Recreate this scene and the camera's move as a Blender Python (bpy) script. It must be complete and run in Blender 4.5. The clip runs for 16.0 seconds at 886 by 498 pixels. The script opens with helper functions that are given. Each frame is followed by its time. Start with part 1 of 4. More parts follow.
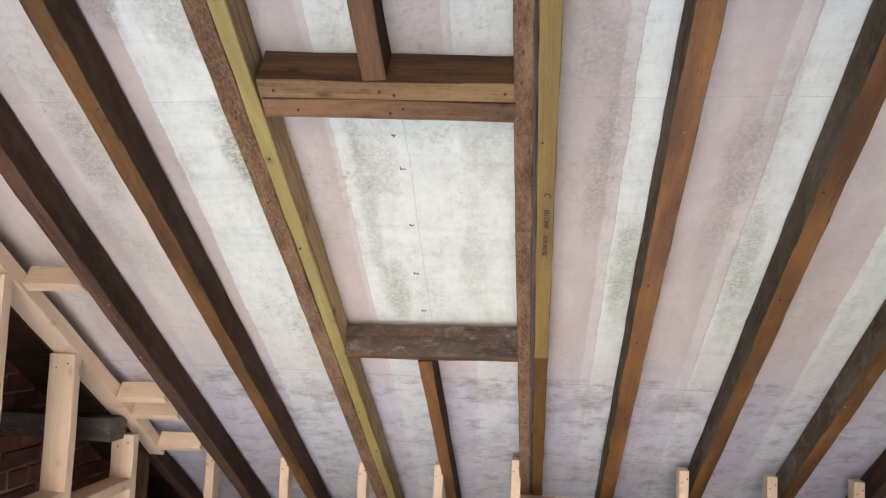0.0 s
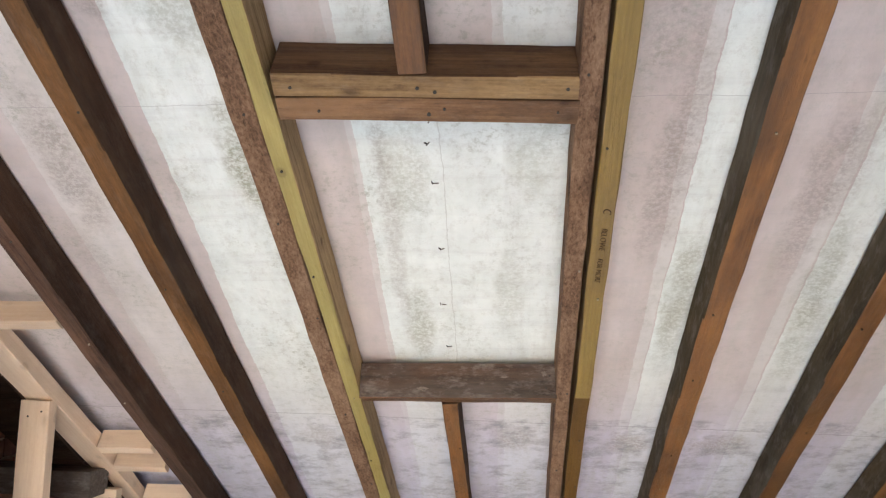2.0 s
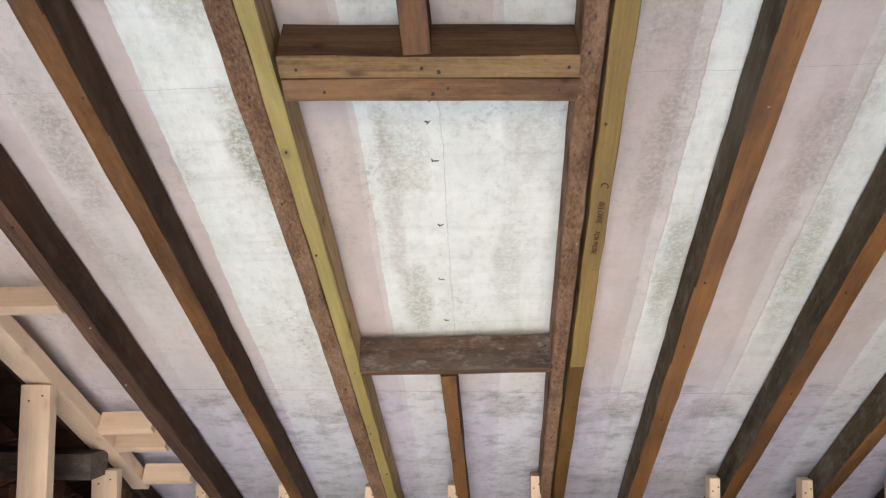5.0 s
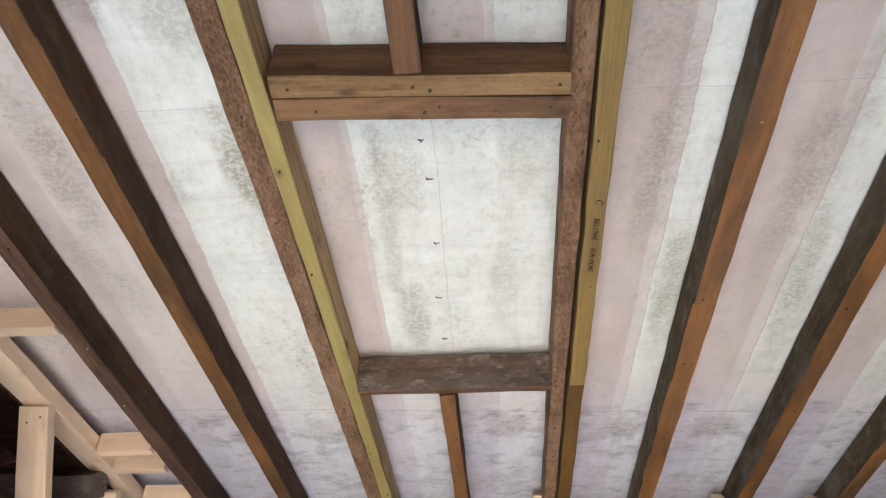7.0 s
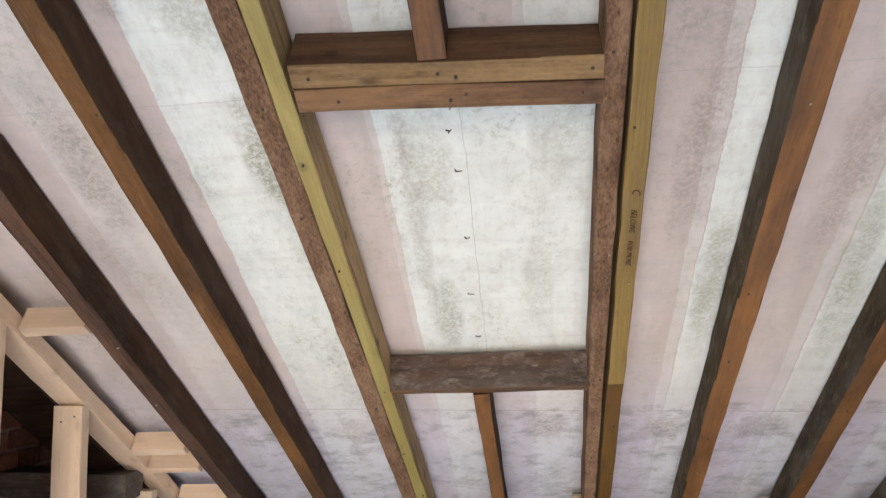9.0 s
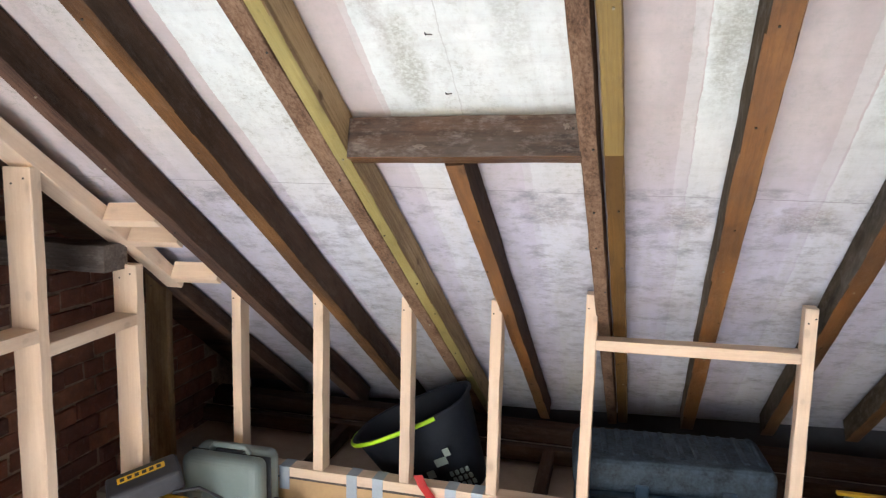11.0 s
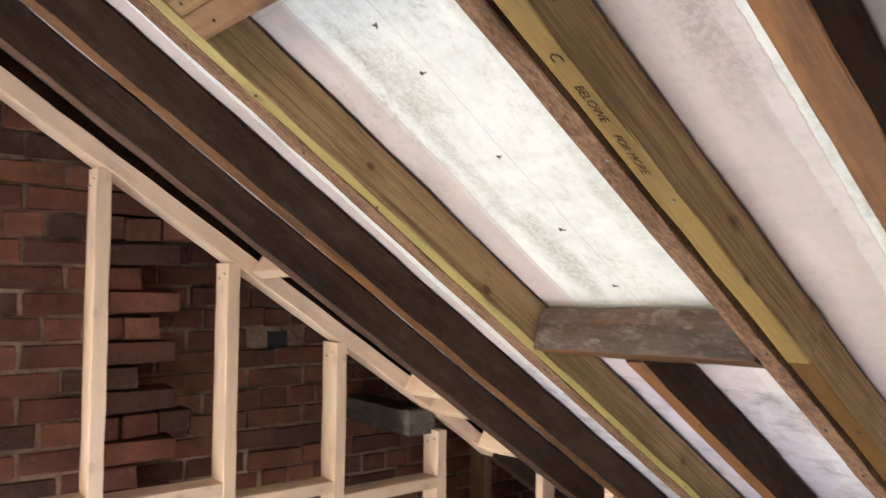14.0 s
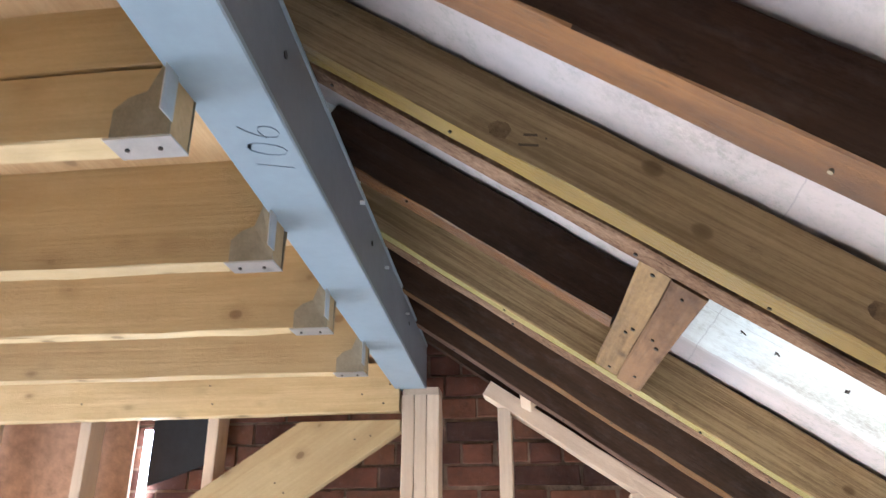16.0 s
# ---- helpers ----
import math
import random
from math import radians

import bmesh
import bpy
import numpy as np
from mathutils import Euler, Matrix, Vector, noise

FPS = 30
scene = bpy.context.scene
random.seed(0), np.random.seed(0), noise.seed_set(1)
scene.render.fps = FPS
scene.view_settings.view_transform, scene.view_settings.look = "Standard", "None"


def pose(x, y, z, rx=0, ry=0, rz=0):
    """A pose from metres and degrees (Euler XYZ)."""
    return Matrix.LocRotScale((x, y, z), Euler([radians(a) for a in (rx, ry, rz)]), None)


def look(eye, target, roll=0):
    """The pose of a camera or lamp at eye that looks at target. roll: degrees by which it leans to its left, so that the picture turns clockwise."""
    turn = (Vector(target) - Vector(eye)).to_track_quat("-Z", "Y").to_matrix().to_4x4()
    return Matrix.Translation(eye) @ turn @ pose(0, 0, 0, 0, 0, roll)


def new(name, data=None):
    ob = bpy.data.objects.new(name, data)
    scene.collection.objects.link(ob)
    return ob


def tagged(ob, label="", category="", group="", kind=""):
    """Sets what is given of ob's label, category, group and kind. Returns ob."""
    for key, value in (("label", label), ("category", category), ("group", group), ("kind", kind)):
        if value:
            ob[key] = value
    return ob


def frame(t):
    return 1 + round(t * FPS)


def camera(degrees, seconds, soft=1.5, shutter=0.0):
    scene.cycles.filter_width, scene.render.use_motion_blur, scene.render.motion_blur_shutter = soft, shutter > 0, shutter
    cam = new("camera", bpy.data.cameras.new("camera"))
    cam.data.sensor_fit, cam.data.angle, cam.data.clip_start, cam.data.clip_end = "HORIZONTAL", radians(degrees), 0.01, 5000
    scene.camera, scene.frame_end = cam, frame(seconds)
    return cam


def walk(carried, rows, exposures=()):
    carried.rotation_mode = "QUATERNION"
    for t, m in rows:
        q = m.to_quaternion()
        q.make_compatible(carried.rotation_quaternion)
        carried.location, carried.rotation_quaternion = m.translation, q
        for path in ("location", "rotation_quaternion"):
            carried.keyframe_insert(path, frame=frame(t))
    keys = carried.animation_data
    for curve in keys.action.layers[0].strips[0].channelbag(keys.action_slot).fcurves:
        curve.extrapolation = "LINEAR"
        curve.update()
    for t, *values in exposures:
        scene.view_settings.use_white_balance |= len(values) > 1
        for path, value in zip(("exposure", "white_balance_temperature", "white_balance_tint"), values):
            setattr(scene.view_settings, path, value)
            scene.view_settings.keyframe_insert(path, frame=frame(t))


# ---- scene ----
cam = camera(59.7, 16.0, soft=1.2, shutter=0.25)
PATH = [
    (0, (0.594, -0.529, 1.66), (0.35, 1.452, 1.788), 2.8),
    (0.5, (0.551, -0.464, 1.651), (0.322, 1.517, 1.802), 3.0),
    (1, (0.535, -0.346, 1.666), (0.275, 1.629, 1.841), 2.8),
    (1.5, (0.499, -0.262, 1.659), (0.218, 1.707, 1.874), 2.9),
    (2, (0.442, -0.276, 1.666), (0.24, 1.703, 1.872), 2.1),
    (2.5, (0.396, -0.296, 1.656), (0.256, 1.691, 1.836), 1.7),
    (3, (0.377, -0.308, 1.658), (0.255, 1.682, 1.816), 1.4),
    (3.5, (0.374, -0.319, 1.658), (0.261, 1.672, 1.816), 1.2),
    (6, (0.399, -0.315, 1.669), (0.25, 1.675, 1.802), 0.2),
    (6.5, (0.404, -0.304, 1.661), (0.258, 1.685, 1.806), 0.1),
    (7, (0.412, -0.31, 1.667), (0.259, 1.675, 1.854), 0.2),
    (7.5, (0.418, -0.292, 1.675), (0.238, 1.683, 1.933), 0.1),
    (8, (0.416, -0.281, 1.676), (0.219, 1.69, 1.95), 0.1),
    (8.5, (0.412, -0.274, 1.674), (0.194, 1.7, 1.915), -0.0),
    (9, (0.427, -0.25, 1.665), (0.172, 1.725, 1.847), -0.1),
    (9.5, (0.55, -0.135, 1.629), (0.202, 1.834, 1.65), 0.3),
    (10, (0.64, -0.004, 1.583), (0.259, 1.946, 1.357), 0.9),
    (10.2, (0.616, 0.066, 1.548), (0.282, 2.017, 1.261), 1.5),
    (12.3, (0.921, 0.175, 1.521), (0.092, 1.971, 1.236), 1.1),
    (12.5, (0.951, 0.175, 1.517), (0.199, 2.001, 1.204), 1.3),
    (13, (1.118, 0.256, 1.524), (0.25, 2.03, 1.212), 0.3),
    (13.5, (1.258, 0.414, 1.592), (-0.057, 1.915, 1.453), -0.6),
    (14, (1.284, 0.568, 1.63), (-0.283, 1.809, 1.707), 0.7),
    (14.5, (1.349, 0.736, 1.653), (-0.488, 1.492, 1.891), 2.2),
    (15, (1.42, 0.851, 1.696), (-0.512, 1.141, 2.127), 2.1),
    (15.5, (1.456, 0.863, 1.717), (-0.444, 0.816, 2.338), 1.4),
    (16, (1.491, 0.88, 1.737), (-0.348, 0.637, 2.485), 0.1),
]
walk(cam, [(t, look(eye, target, roll)) for t, eye, target, roll in PATH],
     [(0.0, 2.17, 5750, 10), (8.0, 2.14, 5750, 10), (9.5, 2.12, 5750, 10), (10.2, 2.37, 5500, 10), (12.5, 2.46, 5550, 11), (13.5, 2.45, 5750, 11), (14.5, 2.45, 5950, 11), (15.0, 2.55, 5950, 11), (16.0, 2.9, 5350, 9)])
# ---- light ----
world = bpy.data.worlds.new("sky")
scene.world = world
world.use_nodes = True
wn = world.node_tree.nodes
sky = wn.new("ShaderNodeTexSky")
sky.sky_type, sky.sun_disc = "NISHITA", False
sky.sun_elevation, sky.sun_rotation = radians(22), radians(180)
world.node_tree.links.new(sky.outputs["Color"], wn["Background"].inputs["Color"])
wn["Background"].inputs["Strength"].default_value = 0.12
sun = new("sun", bpy.data.lights.new("sun", "SUN"))
sun.data.energy, sun.data.angle, sun.data.color = 5.0, radians(0.5), (1.0, 0.97, 0.93)
sun.matrix_world = look((0, -10 * math.cos(radians(22)), 10 * math.sin(radians(22))), (0, 0, 0))


def fill_light(name, eye, target, wide, high, power, color):
    lamp = new(name, bpy.data.lights.new(name, "AREA"))
    lamp.data.shape, lamp.data.size, lamp.data.size_y = "RECTANGLE", wide, high
    lamp.data.energy, lamp.data.color = power, color
    lamp.matrix_world = look(eye, target)
    return lamp


# Added fill lamp in the assumed back opening, out of view.
fill_light("window_daylight", (0.32, -3.12, 0.95), (0.32, 0, 1.0), 1.8, 1.8, 12.5, (0.84, 0.92, 1.0))

# ---- materials ----
RND = random.Random(7)


class Nodes:
    """A small helper to write node materials."""

    def __init__(self, name, rough=0.7, metal=0.0):
        self.m = bpy.data.materials.new(name)
        self.m.use_nodes = True
        self.t = self.m.node_tree
        self.b = self.t.nodes["Principled BSDF"]
        self.b.inputs["Roughness"].default_value = rough
        self.b.inputs["Metallic"].default_value = metal
        self.b.inputs["Specular IOR Level"].default_value = 0.2 if rough > 0.6 else 0.5

    def add(self, kind, **values):
        n = self.t.nodes.new("ShaderNode" + kind)
        for key, v in values.items():
            n.inputs[key.replace("_", " ")].default_value = v
        return n

    def link(self, a, b):
        self.t.links.new(a, b)

    def coords(self, scale=(1, 1, 1), shuffle=True):
        tc = self.add("TexCoord")
        out = tc.outputs["Object"]
        if shuffle:
            info = self.add("ObjectInfo")
            mul = self.t.nodes.new("ShaderNodeVectorMath")
            mul.operation = "MULTIPLY"
            self.link(info.outputs["Random"], mul.inputs[0])
            mul.inputs[1].default_value = (37.0, 19.0, 23.0)
            plus = self.t.nodes.new("ShaderNodeVectorMath")
            self.link(out, plus.inputs[0])
            self.link(mul.outputs[0], plus.inputs[1])
            out = plus.outputs[0]
        mp = self.add("Mapping")
        mp.inputs["Scale"].default_value = scale
        self.link(out, mp.inputs["Vector"])
        return mp.outputs["Vector"]

    def noise(self, vec, scale, detail=5.0, rough=0.6, distortion=0.0):
        n = self.add("TexNoise", Scale=scale, Detail=detail, Roughness=rough, Distortion=distortion)
        self.link(vec, n.inputs["Vector"])
        return n.outputs["Fac"]

    def ramp(self, fac, stops, kind="LINEAR"):
        r = self.t.nodes.new("ShaderNodeValToRGB")
        e = r.color_ramp.elements
        r.color_ramp.interpolation = kind
        while len(e) < len(stops):
            e.new(0.5)
        for el, (p, c) in zip(e, stops):
            el.position, el.color = p, (*c, 1) if len(c) == 3 else c
        self.link(fac, r.inputs["Fac"])
        return r.outputs["Color"]

    def mix(self, fac, a, b, kind="MIX"):
        n = self.t.nodes.new("ShaderNodeMix")
        n.data_type, n.blend_type = "RGBA", kind
        for sock, v in ((n.inputs[0], fac), (n.inputs[6], a), (n.inputs[7], b)):
            if hasattr(v, "is_linked"):
                self.link(v, sock)
            else:
                sock.default_value = v if not isinstance(v, tuple) else (*v, 1) if len(v) == 3 else v
        return n.outputs[2]

    def math(self, op, a, b=0.0):
        n = self.t.nodes.new("ShaderNodeMath")
        n.operation = op
        for sock, v in zip(n.inputs, (a, b)):
            if hasattr(v, "is_linked"):
                self.link(v, sock)
            else:
                sock.default_value = v
        return n.outputs[0]

    def done(self, color, bump=None, strength=0.3, distance=0.002, rough=None):
        if hasattr(color, "is_linked"):
            self.link(color, self.b.inputs["Base Color"])
        else:
            self.b.inputs["Base Color"].default_value = (*color, 1)
        if bump is not None:
            bn = self.add("Bump", Strength=strength, Distance=distance)
            self.link(bump, bn.inputs["Height"])
            self.link(bn.outputs["Normal"], self.b.inputs["Normal"])
        if rough is not None:
            self.link(rough, self.b.inputs["Roughness"])
        return self.m


def g3(v):
    return (v, v, v)


def wood(name, light, dark, stain=None, stain_amount=0.5, knots=0.6, rough=0.65, grain=1.0, dust=0.0, flecks=0.45, spread=0.11):
    """Sawn timber with its grain along the object's x axis."""
    n = Nodes(name, rough)
    wide = n.noise(n.coords((1.2, 8, 8)), 1.5, 5, 0.6, 0.5)
    fine = n.noise(n.coords((2.2, 110, 110)), 1.0, 6, 0.7, 0.3)
    hair = n.noise(n.coords((10, 300, 300)), 1.0, 4, 0.7)
    pores = n.noise(n.coords((45, 75, 75)), 1.6, 7, 0.8)
    fac = n.math("ADD", n.math("MULTIPLY", wide, 0.42), n.math("MULTIPLY", fine, 0.30 * grain))
    fac = n.math("ADD", fac, n.math("MULTIPLY", hair, 0.12 * grain))
    fac = n.math("ADD", fac, n.math("MULTIPLY", pores, 0.16))
    mid = (0.42 + 0.42 * grain + 0.16) / 2
    col = n.ramp(fac, [(mid - spread, dark), (mid + spread, light)])
    fleck = n.ramp(n.noise(n.coords((16, 60, 60)), 1.0, 6, 0.7), [(0.60, g3(0)), (0.70, g3(1))])
    col = n.mix(n.math("MULTIPLY", fleck, flecks), col, tuple(c * 0.45 for c in dark))
    vor = n.add("TexVoronoi", Scale=1.0)
    n.link(n.coords((7.5, 10.5, 10.5)), vor.inputs["Vector"])
    knot = n.ramp(vor.outputs["Distance"], [(0.06, g3(1.0)), (0.10, g3(0.85)), (0.13, g3(0.28)), (0.32, g3(0.0))])
    col = n.mix(n.math("MULTIPLY", knot, knots), col, tuple(c * k for c, k in zip(dark, (0.36, 0.28, 0.22))))
    pip = n.add("TexVoronoi", Scale=1.0)
    n.link(n.coords((5.2, 9.5, 9.5)), pip.inputs["Vector"])
    small = n.ramp(pip.outputs["Distance"], [(0.045, g3(1.0)), (0.075, g3(0.6)), (0.13, g3(0.15)), (0.2, g3(0.0))])
    col = n.mix(n.math("MULTIPLY", small, min(1.0, knots * 0.95)), col, tuple(c * k for c, k in zip(dark, (0.30, 0.20, 0.14))))
    if stain:
        blot = n.ramp(n.noise(n.coords((1.6, 5, 5)), 1.3, 5, 0.65), [(0.42, g3(0)), (0.66, g3(1))])
        col = n.mix(n.math("MULTIPLY", blot, stain_amount), col, stain)
    if dust:
        d = n.ramp(n.noise(n.coords((7, 16, 16)), 2.2, 7, 0.75), [(0.5, g3(0)), (0.75, g3(1))])
        col = n.mix(n.math("MULTIPLY", d, dust), col, (0.42, 0.38, 0.34))
    info = n.add("ObjectInfo")
    hsv = n.add("HueSaturation")
    n.link(n.math("ADD", n.math("MULTIPLY", info.outputs["Random"], 0.3), 0.85), hsv.inputs["Value"])
    n.link(col, hsv.inputs["Color"])
    return n.done(hsv.outputs["Color"], n.math("ADD", fine, n.math("MULTIPLY", pores, 0.9)), 0.55, 0.0028)


# Old rafters: aged timber, with side shade and underside light put into the tones.
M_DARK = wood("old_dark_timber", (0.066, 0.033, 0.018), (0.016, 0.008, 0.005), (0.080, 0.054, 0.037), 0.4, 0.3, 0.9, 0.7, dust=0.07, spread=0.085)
# Left faces: real dust, plus a lighter tone for the light from there.
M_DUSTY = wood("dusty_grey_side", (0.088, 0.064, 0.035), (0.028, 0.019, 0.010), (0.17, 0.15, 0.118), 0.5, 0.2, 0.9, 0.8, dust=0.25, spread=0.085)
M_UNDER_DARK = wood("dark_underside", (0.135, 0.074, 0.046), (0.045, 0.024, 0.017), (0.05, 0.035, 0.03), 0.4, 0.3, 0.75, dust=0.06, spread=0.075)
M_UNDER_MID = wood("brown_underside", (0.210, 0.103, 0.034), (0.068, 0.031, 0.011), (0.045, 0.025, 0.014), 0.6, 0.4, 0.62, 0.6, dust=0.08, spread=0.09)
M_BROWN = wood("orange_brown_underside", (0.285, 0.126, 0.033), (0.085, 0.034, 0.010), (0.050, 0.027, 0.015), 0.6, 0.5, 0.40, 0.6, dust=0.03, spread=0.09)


def reclaimed_material():
    """Rough-sawn old timber: woolly speckle and dark pits, hardly any grain."""
    n = Nodes("reclaimed_timber", 0.9)
    coarse = n.noise(n.coords((3, 9, 9)), 2.0, 6, 0.65)
    speck = n.noise(n.coords((70, 130, 130)), 1.2, 6, 0.8)
    col = n.ramp(n.math("ADD", n.math("MULTIPLY", coarse, 0.45), n.math("MULTIPLY", speck, 0.55)),
                 [(0.38, (0.085, 0.046, 0.028)), (0.50, (0.205, 0.122, 0.072)), (0.62, (0.325, 0.212, 0.135))])
    pits = n.ramp(n.noise(n.coords((40, 110, 110)), 1.0, 5, 0.7), [(0.60, g3(0)), (0.67, g3(1))])
    col = n.mix(n.math("MULTIPLY", pits, 0.5), col, (0.022, 0.012, 0.009))
    vor = n.add("TexVoronoi", Scale=1.0)
    n.link(n.coords((4, 9, 9)), vor.inputs["Vector"])
    knot = n.ramp(vor.outputs["Distance"], [(0.10, g3(0.8)), (0.18, g3(0.4)), (0.32, g3(0))])
    col = n.mix(knot, col, (0.045, 0.022, 0.013))
    return n.done(col, n.math("ADD", speck, n.math("MULTIPLY", pits, -0.6)), 0.8, 0.004)


M_ROUGH = reclaimed_material()
M_TREATED = wood("treated_underside", (0.47, 0.385, 0.13), (0.28, 0.215, 0.060), (0.31, 0.27, 0.085), 0.4, 0.5, 0.42)
M_TREATED_DARK = wood("golden_underside", (0.36, 0.245, 0.052), (0.17, 0.100, 0.020), (0.17, 0.11, 0.035), 0.5, 0.5, 0.38)
M_GOLD_LOW = wood("brown_treated_underside", (0.185, 0.100, 0.020), (0.075, 0.036, 0.010), (0.09, 0.05, 0.02), 0.5, 0.5, 0.62)
M_OLIVE = wood("treated_side", (0.52, 0.37, 0.19), (0.235, 0.150, 0.070), (0.27, 0.185, 0.085), 0.5, 0.8, 0.7, 1.6, spread=0.075)
# Trimmer boards: dark sides and lighter undersides paint in the light from below.
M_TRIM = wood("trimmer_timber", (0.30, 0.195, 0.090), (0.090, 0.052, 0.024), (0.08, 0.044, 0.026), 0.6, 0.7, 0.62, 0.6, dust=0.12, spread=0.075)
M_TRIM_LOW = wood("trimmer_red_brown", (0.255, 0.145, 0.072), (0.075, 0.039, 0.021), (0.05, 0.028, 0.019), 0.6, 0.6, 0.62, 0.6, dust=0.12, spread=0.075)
M_TRIM_SHADED = wood("trimmer_shaded_side", (0.135, 0.075, 0.037), (0.045, 0.023, 0.013), (0.05, 0.028, 0.019), 0.5, 0.6, 0.8, dust=0.05, spread=0.075)
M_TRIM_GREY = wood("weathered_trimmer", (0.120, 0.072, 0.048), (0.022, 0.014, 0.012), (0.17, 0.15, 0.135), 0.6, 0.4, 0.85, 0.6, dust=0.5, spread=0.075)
M_PINE = wood("planed_pine", (0.78, 0.62, 0.46), (0.62, 0.45, 0.31), None, 0, 0.28, 0.55, 0.7, flecks=0.12)
M_JOIST = wood("new_joist_pine", (0.66, 0.50, 0.265), (0.47, 0.325, 0.15), (0.42, 0.29, 0.14), 0.3, 0.9, 0.55, 0.9, flecks=0.12)
M_GREYWOOD = wood("dusty_grey_timber", (0.17, 0.14, 0.12), (0.065, 0.052, 0.045), None, 0, 0.3, 0.9, dust=0.4)


def plain(name, color, rough=0.5, metal=0.0, vary=0.25, scale=9.0, bump=0.15):
    n = Nodes(name, rough, metal)
    v = n.coords()
    a, b = n.noise(v, scale, 6, 0.65), n.noise(v, scale * 9, 4, 0.6)
    col = n.ramp(n.math("ADD", n.math("MULTIPLY", a, 0.7), n.math("MULTIPLY", b, 0.3)),
                 [(0.3, tuple(c * (1 - vary) for c in color)), (0.7, tuple(min(1, c * (1 + vary)) for c in color))])
    return n.done(col, b, bump, 0.001)


LAP_2, SLANT_2, LAP_3, SLANT_3 = 1.283, 0.055, 1.858, 0.065


def membrane_material():
    """Pale breather membrane with mould and dust; pinkish rafter shade and whiter lit strips are painted in; object x
    runs along the roof, y down the slope.
    """
    n = Nodes("roof_membrane", 0.62)
    raw = n.coords((1, 1, 1), False)
    sep = n.add("SeparateXYZ")
    n.link(raw, sep.inputs[0])
    wob = n.math("MULTIPLY", n.math("SUBTRACT", n.noise(n.coords((14, 4, 4), False), 1.2, 5, 0.6), 0.5), 0.018)
    crumb = n.math("MULTIPLY", n.math("SUBTRACT", n.noise(n.coords((55, 26, 9), False), 1.2, 6, 0.75), 0.5), 0.011)
    x = n.math("ADD", n.math("ADD", sep.outputs[0], wob), crumb)
    s = sep.outputs[1]

    def bands(edges):
        total = 0.0
        for a, b, k in edges:
            strip = n.math("MULTIPLY", n.math("GREATER_THAN", x, a), n.math("LESS_THAN", x, b))
            total = n.math("ADD", n.math("MULTIPLY", strip, k), total)
        return total

    # Gaps between the strips follow the rafters' cast shade, jack rafters included.
    common = [(-0.60, -0.45, 0.25), (-0.31, -0.05, 1.0)]
    right = [(0.762, 0.792, 0.4), (0.795, 0.90, 1.0), (1.085, 1.12, 0.35), (1.125, 1.25, 0.9), (1.47, 1.60, 0.8)]
    full = bands(common + [(0.088, 0.104, 0.3), (0.104, 0.57, 1.0)] + right)
    split = bands(common + [(0.09, 0.106, 0.3), (0.106, 0.235, 0.95), (0.385, 0.405, 0.4), (0.405, 0.57, 0.85)] + right)
    inside = n.math("MULTIPLY", n.math("GREATER_THAN", s, -0.06), n.math("LESS_THAN", s, 0.97))
    white = n.mix(inside, split, full)
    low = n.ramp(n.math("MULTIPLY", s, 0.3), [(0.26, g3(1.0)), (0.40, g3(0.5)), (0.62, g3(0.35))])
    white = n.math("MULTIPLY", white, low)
    pink = n.ramp(n.noise(n.coords((6, 2.5, 3), False), 1.5, 5, 0.6), [(0.35, (0.545, 0.465, 0.445)), (0.7, (0.66, 0.58, 0.56))])
    # Lilac tone of the lower sheets includes the cool light near the eaves.
    lilac = n.ramp(n.noise(n.coords((6, 2.5, 3), False), 1.9, 5, 0.6), [(0.35, (0.52, 0.485, 0.565)), (0.7, (0.655, 0.62, 0.71))])
    pink = n.mix(n.ramp(n.math("MULTIPLY", s, 0.3), [(0.30, g3(0)), (0.42, g3(0.9))]), pink, lilac)
    pale = n.ramp(n.noise(n.coords((9, 5, 5), False), 1.8, 6, 0.65), [(0.33, (0.715, 0.75, 0.72)), (0.62, (0.80, 0.83, 0.805))])
    col = n.mix(white, pink, pale)
    streak = n.ramp(n.noise(n.coords((2.5, 34, 8), False), 1.0, 6, 0.7), [(0.5, g3(0)), (0.78, g3(1))])
    col = n.mix(n.math("MULTIPLY", streak, 0.30), col, (0.45, 0.42, 0.42))
    mould = n.ramp(n.noise(n.coords((3.2, 1.9, 3), False), 1.5, 7, 0.72, 0.4), [(0.47, g3(0)), (0.66, g3(1))])
    spots = n.ramp(n.noise(n.coords((38, 38, 38), False), 1.3, 8, 0.8), [(0.50, g3(0)), (0.60, g3(1))])
    m = n.math("MULTIPLY", mould, n.math("ADD", n.math("MULTIPLY", spots, 0.55), 0.10))
    col = n.mix(m, col, (0.33, 0.325, 0.26))
    ragged = n.noise(n.coords((19, 13, 9), False), 1.0, 7, 0.68)
    fine = n.noise(n.coords((90, 90, 9), False), 1.0, 5, 0.75)
    green, brown = (0.30, 0.30, 0.225), (0.30, 0.255, 0.23)
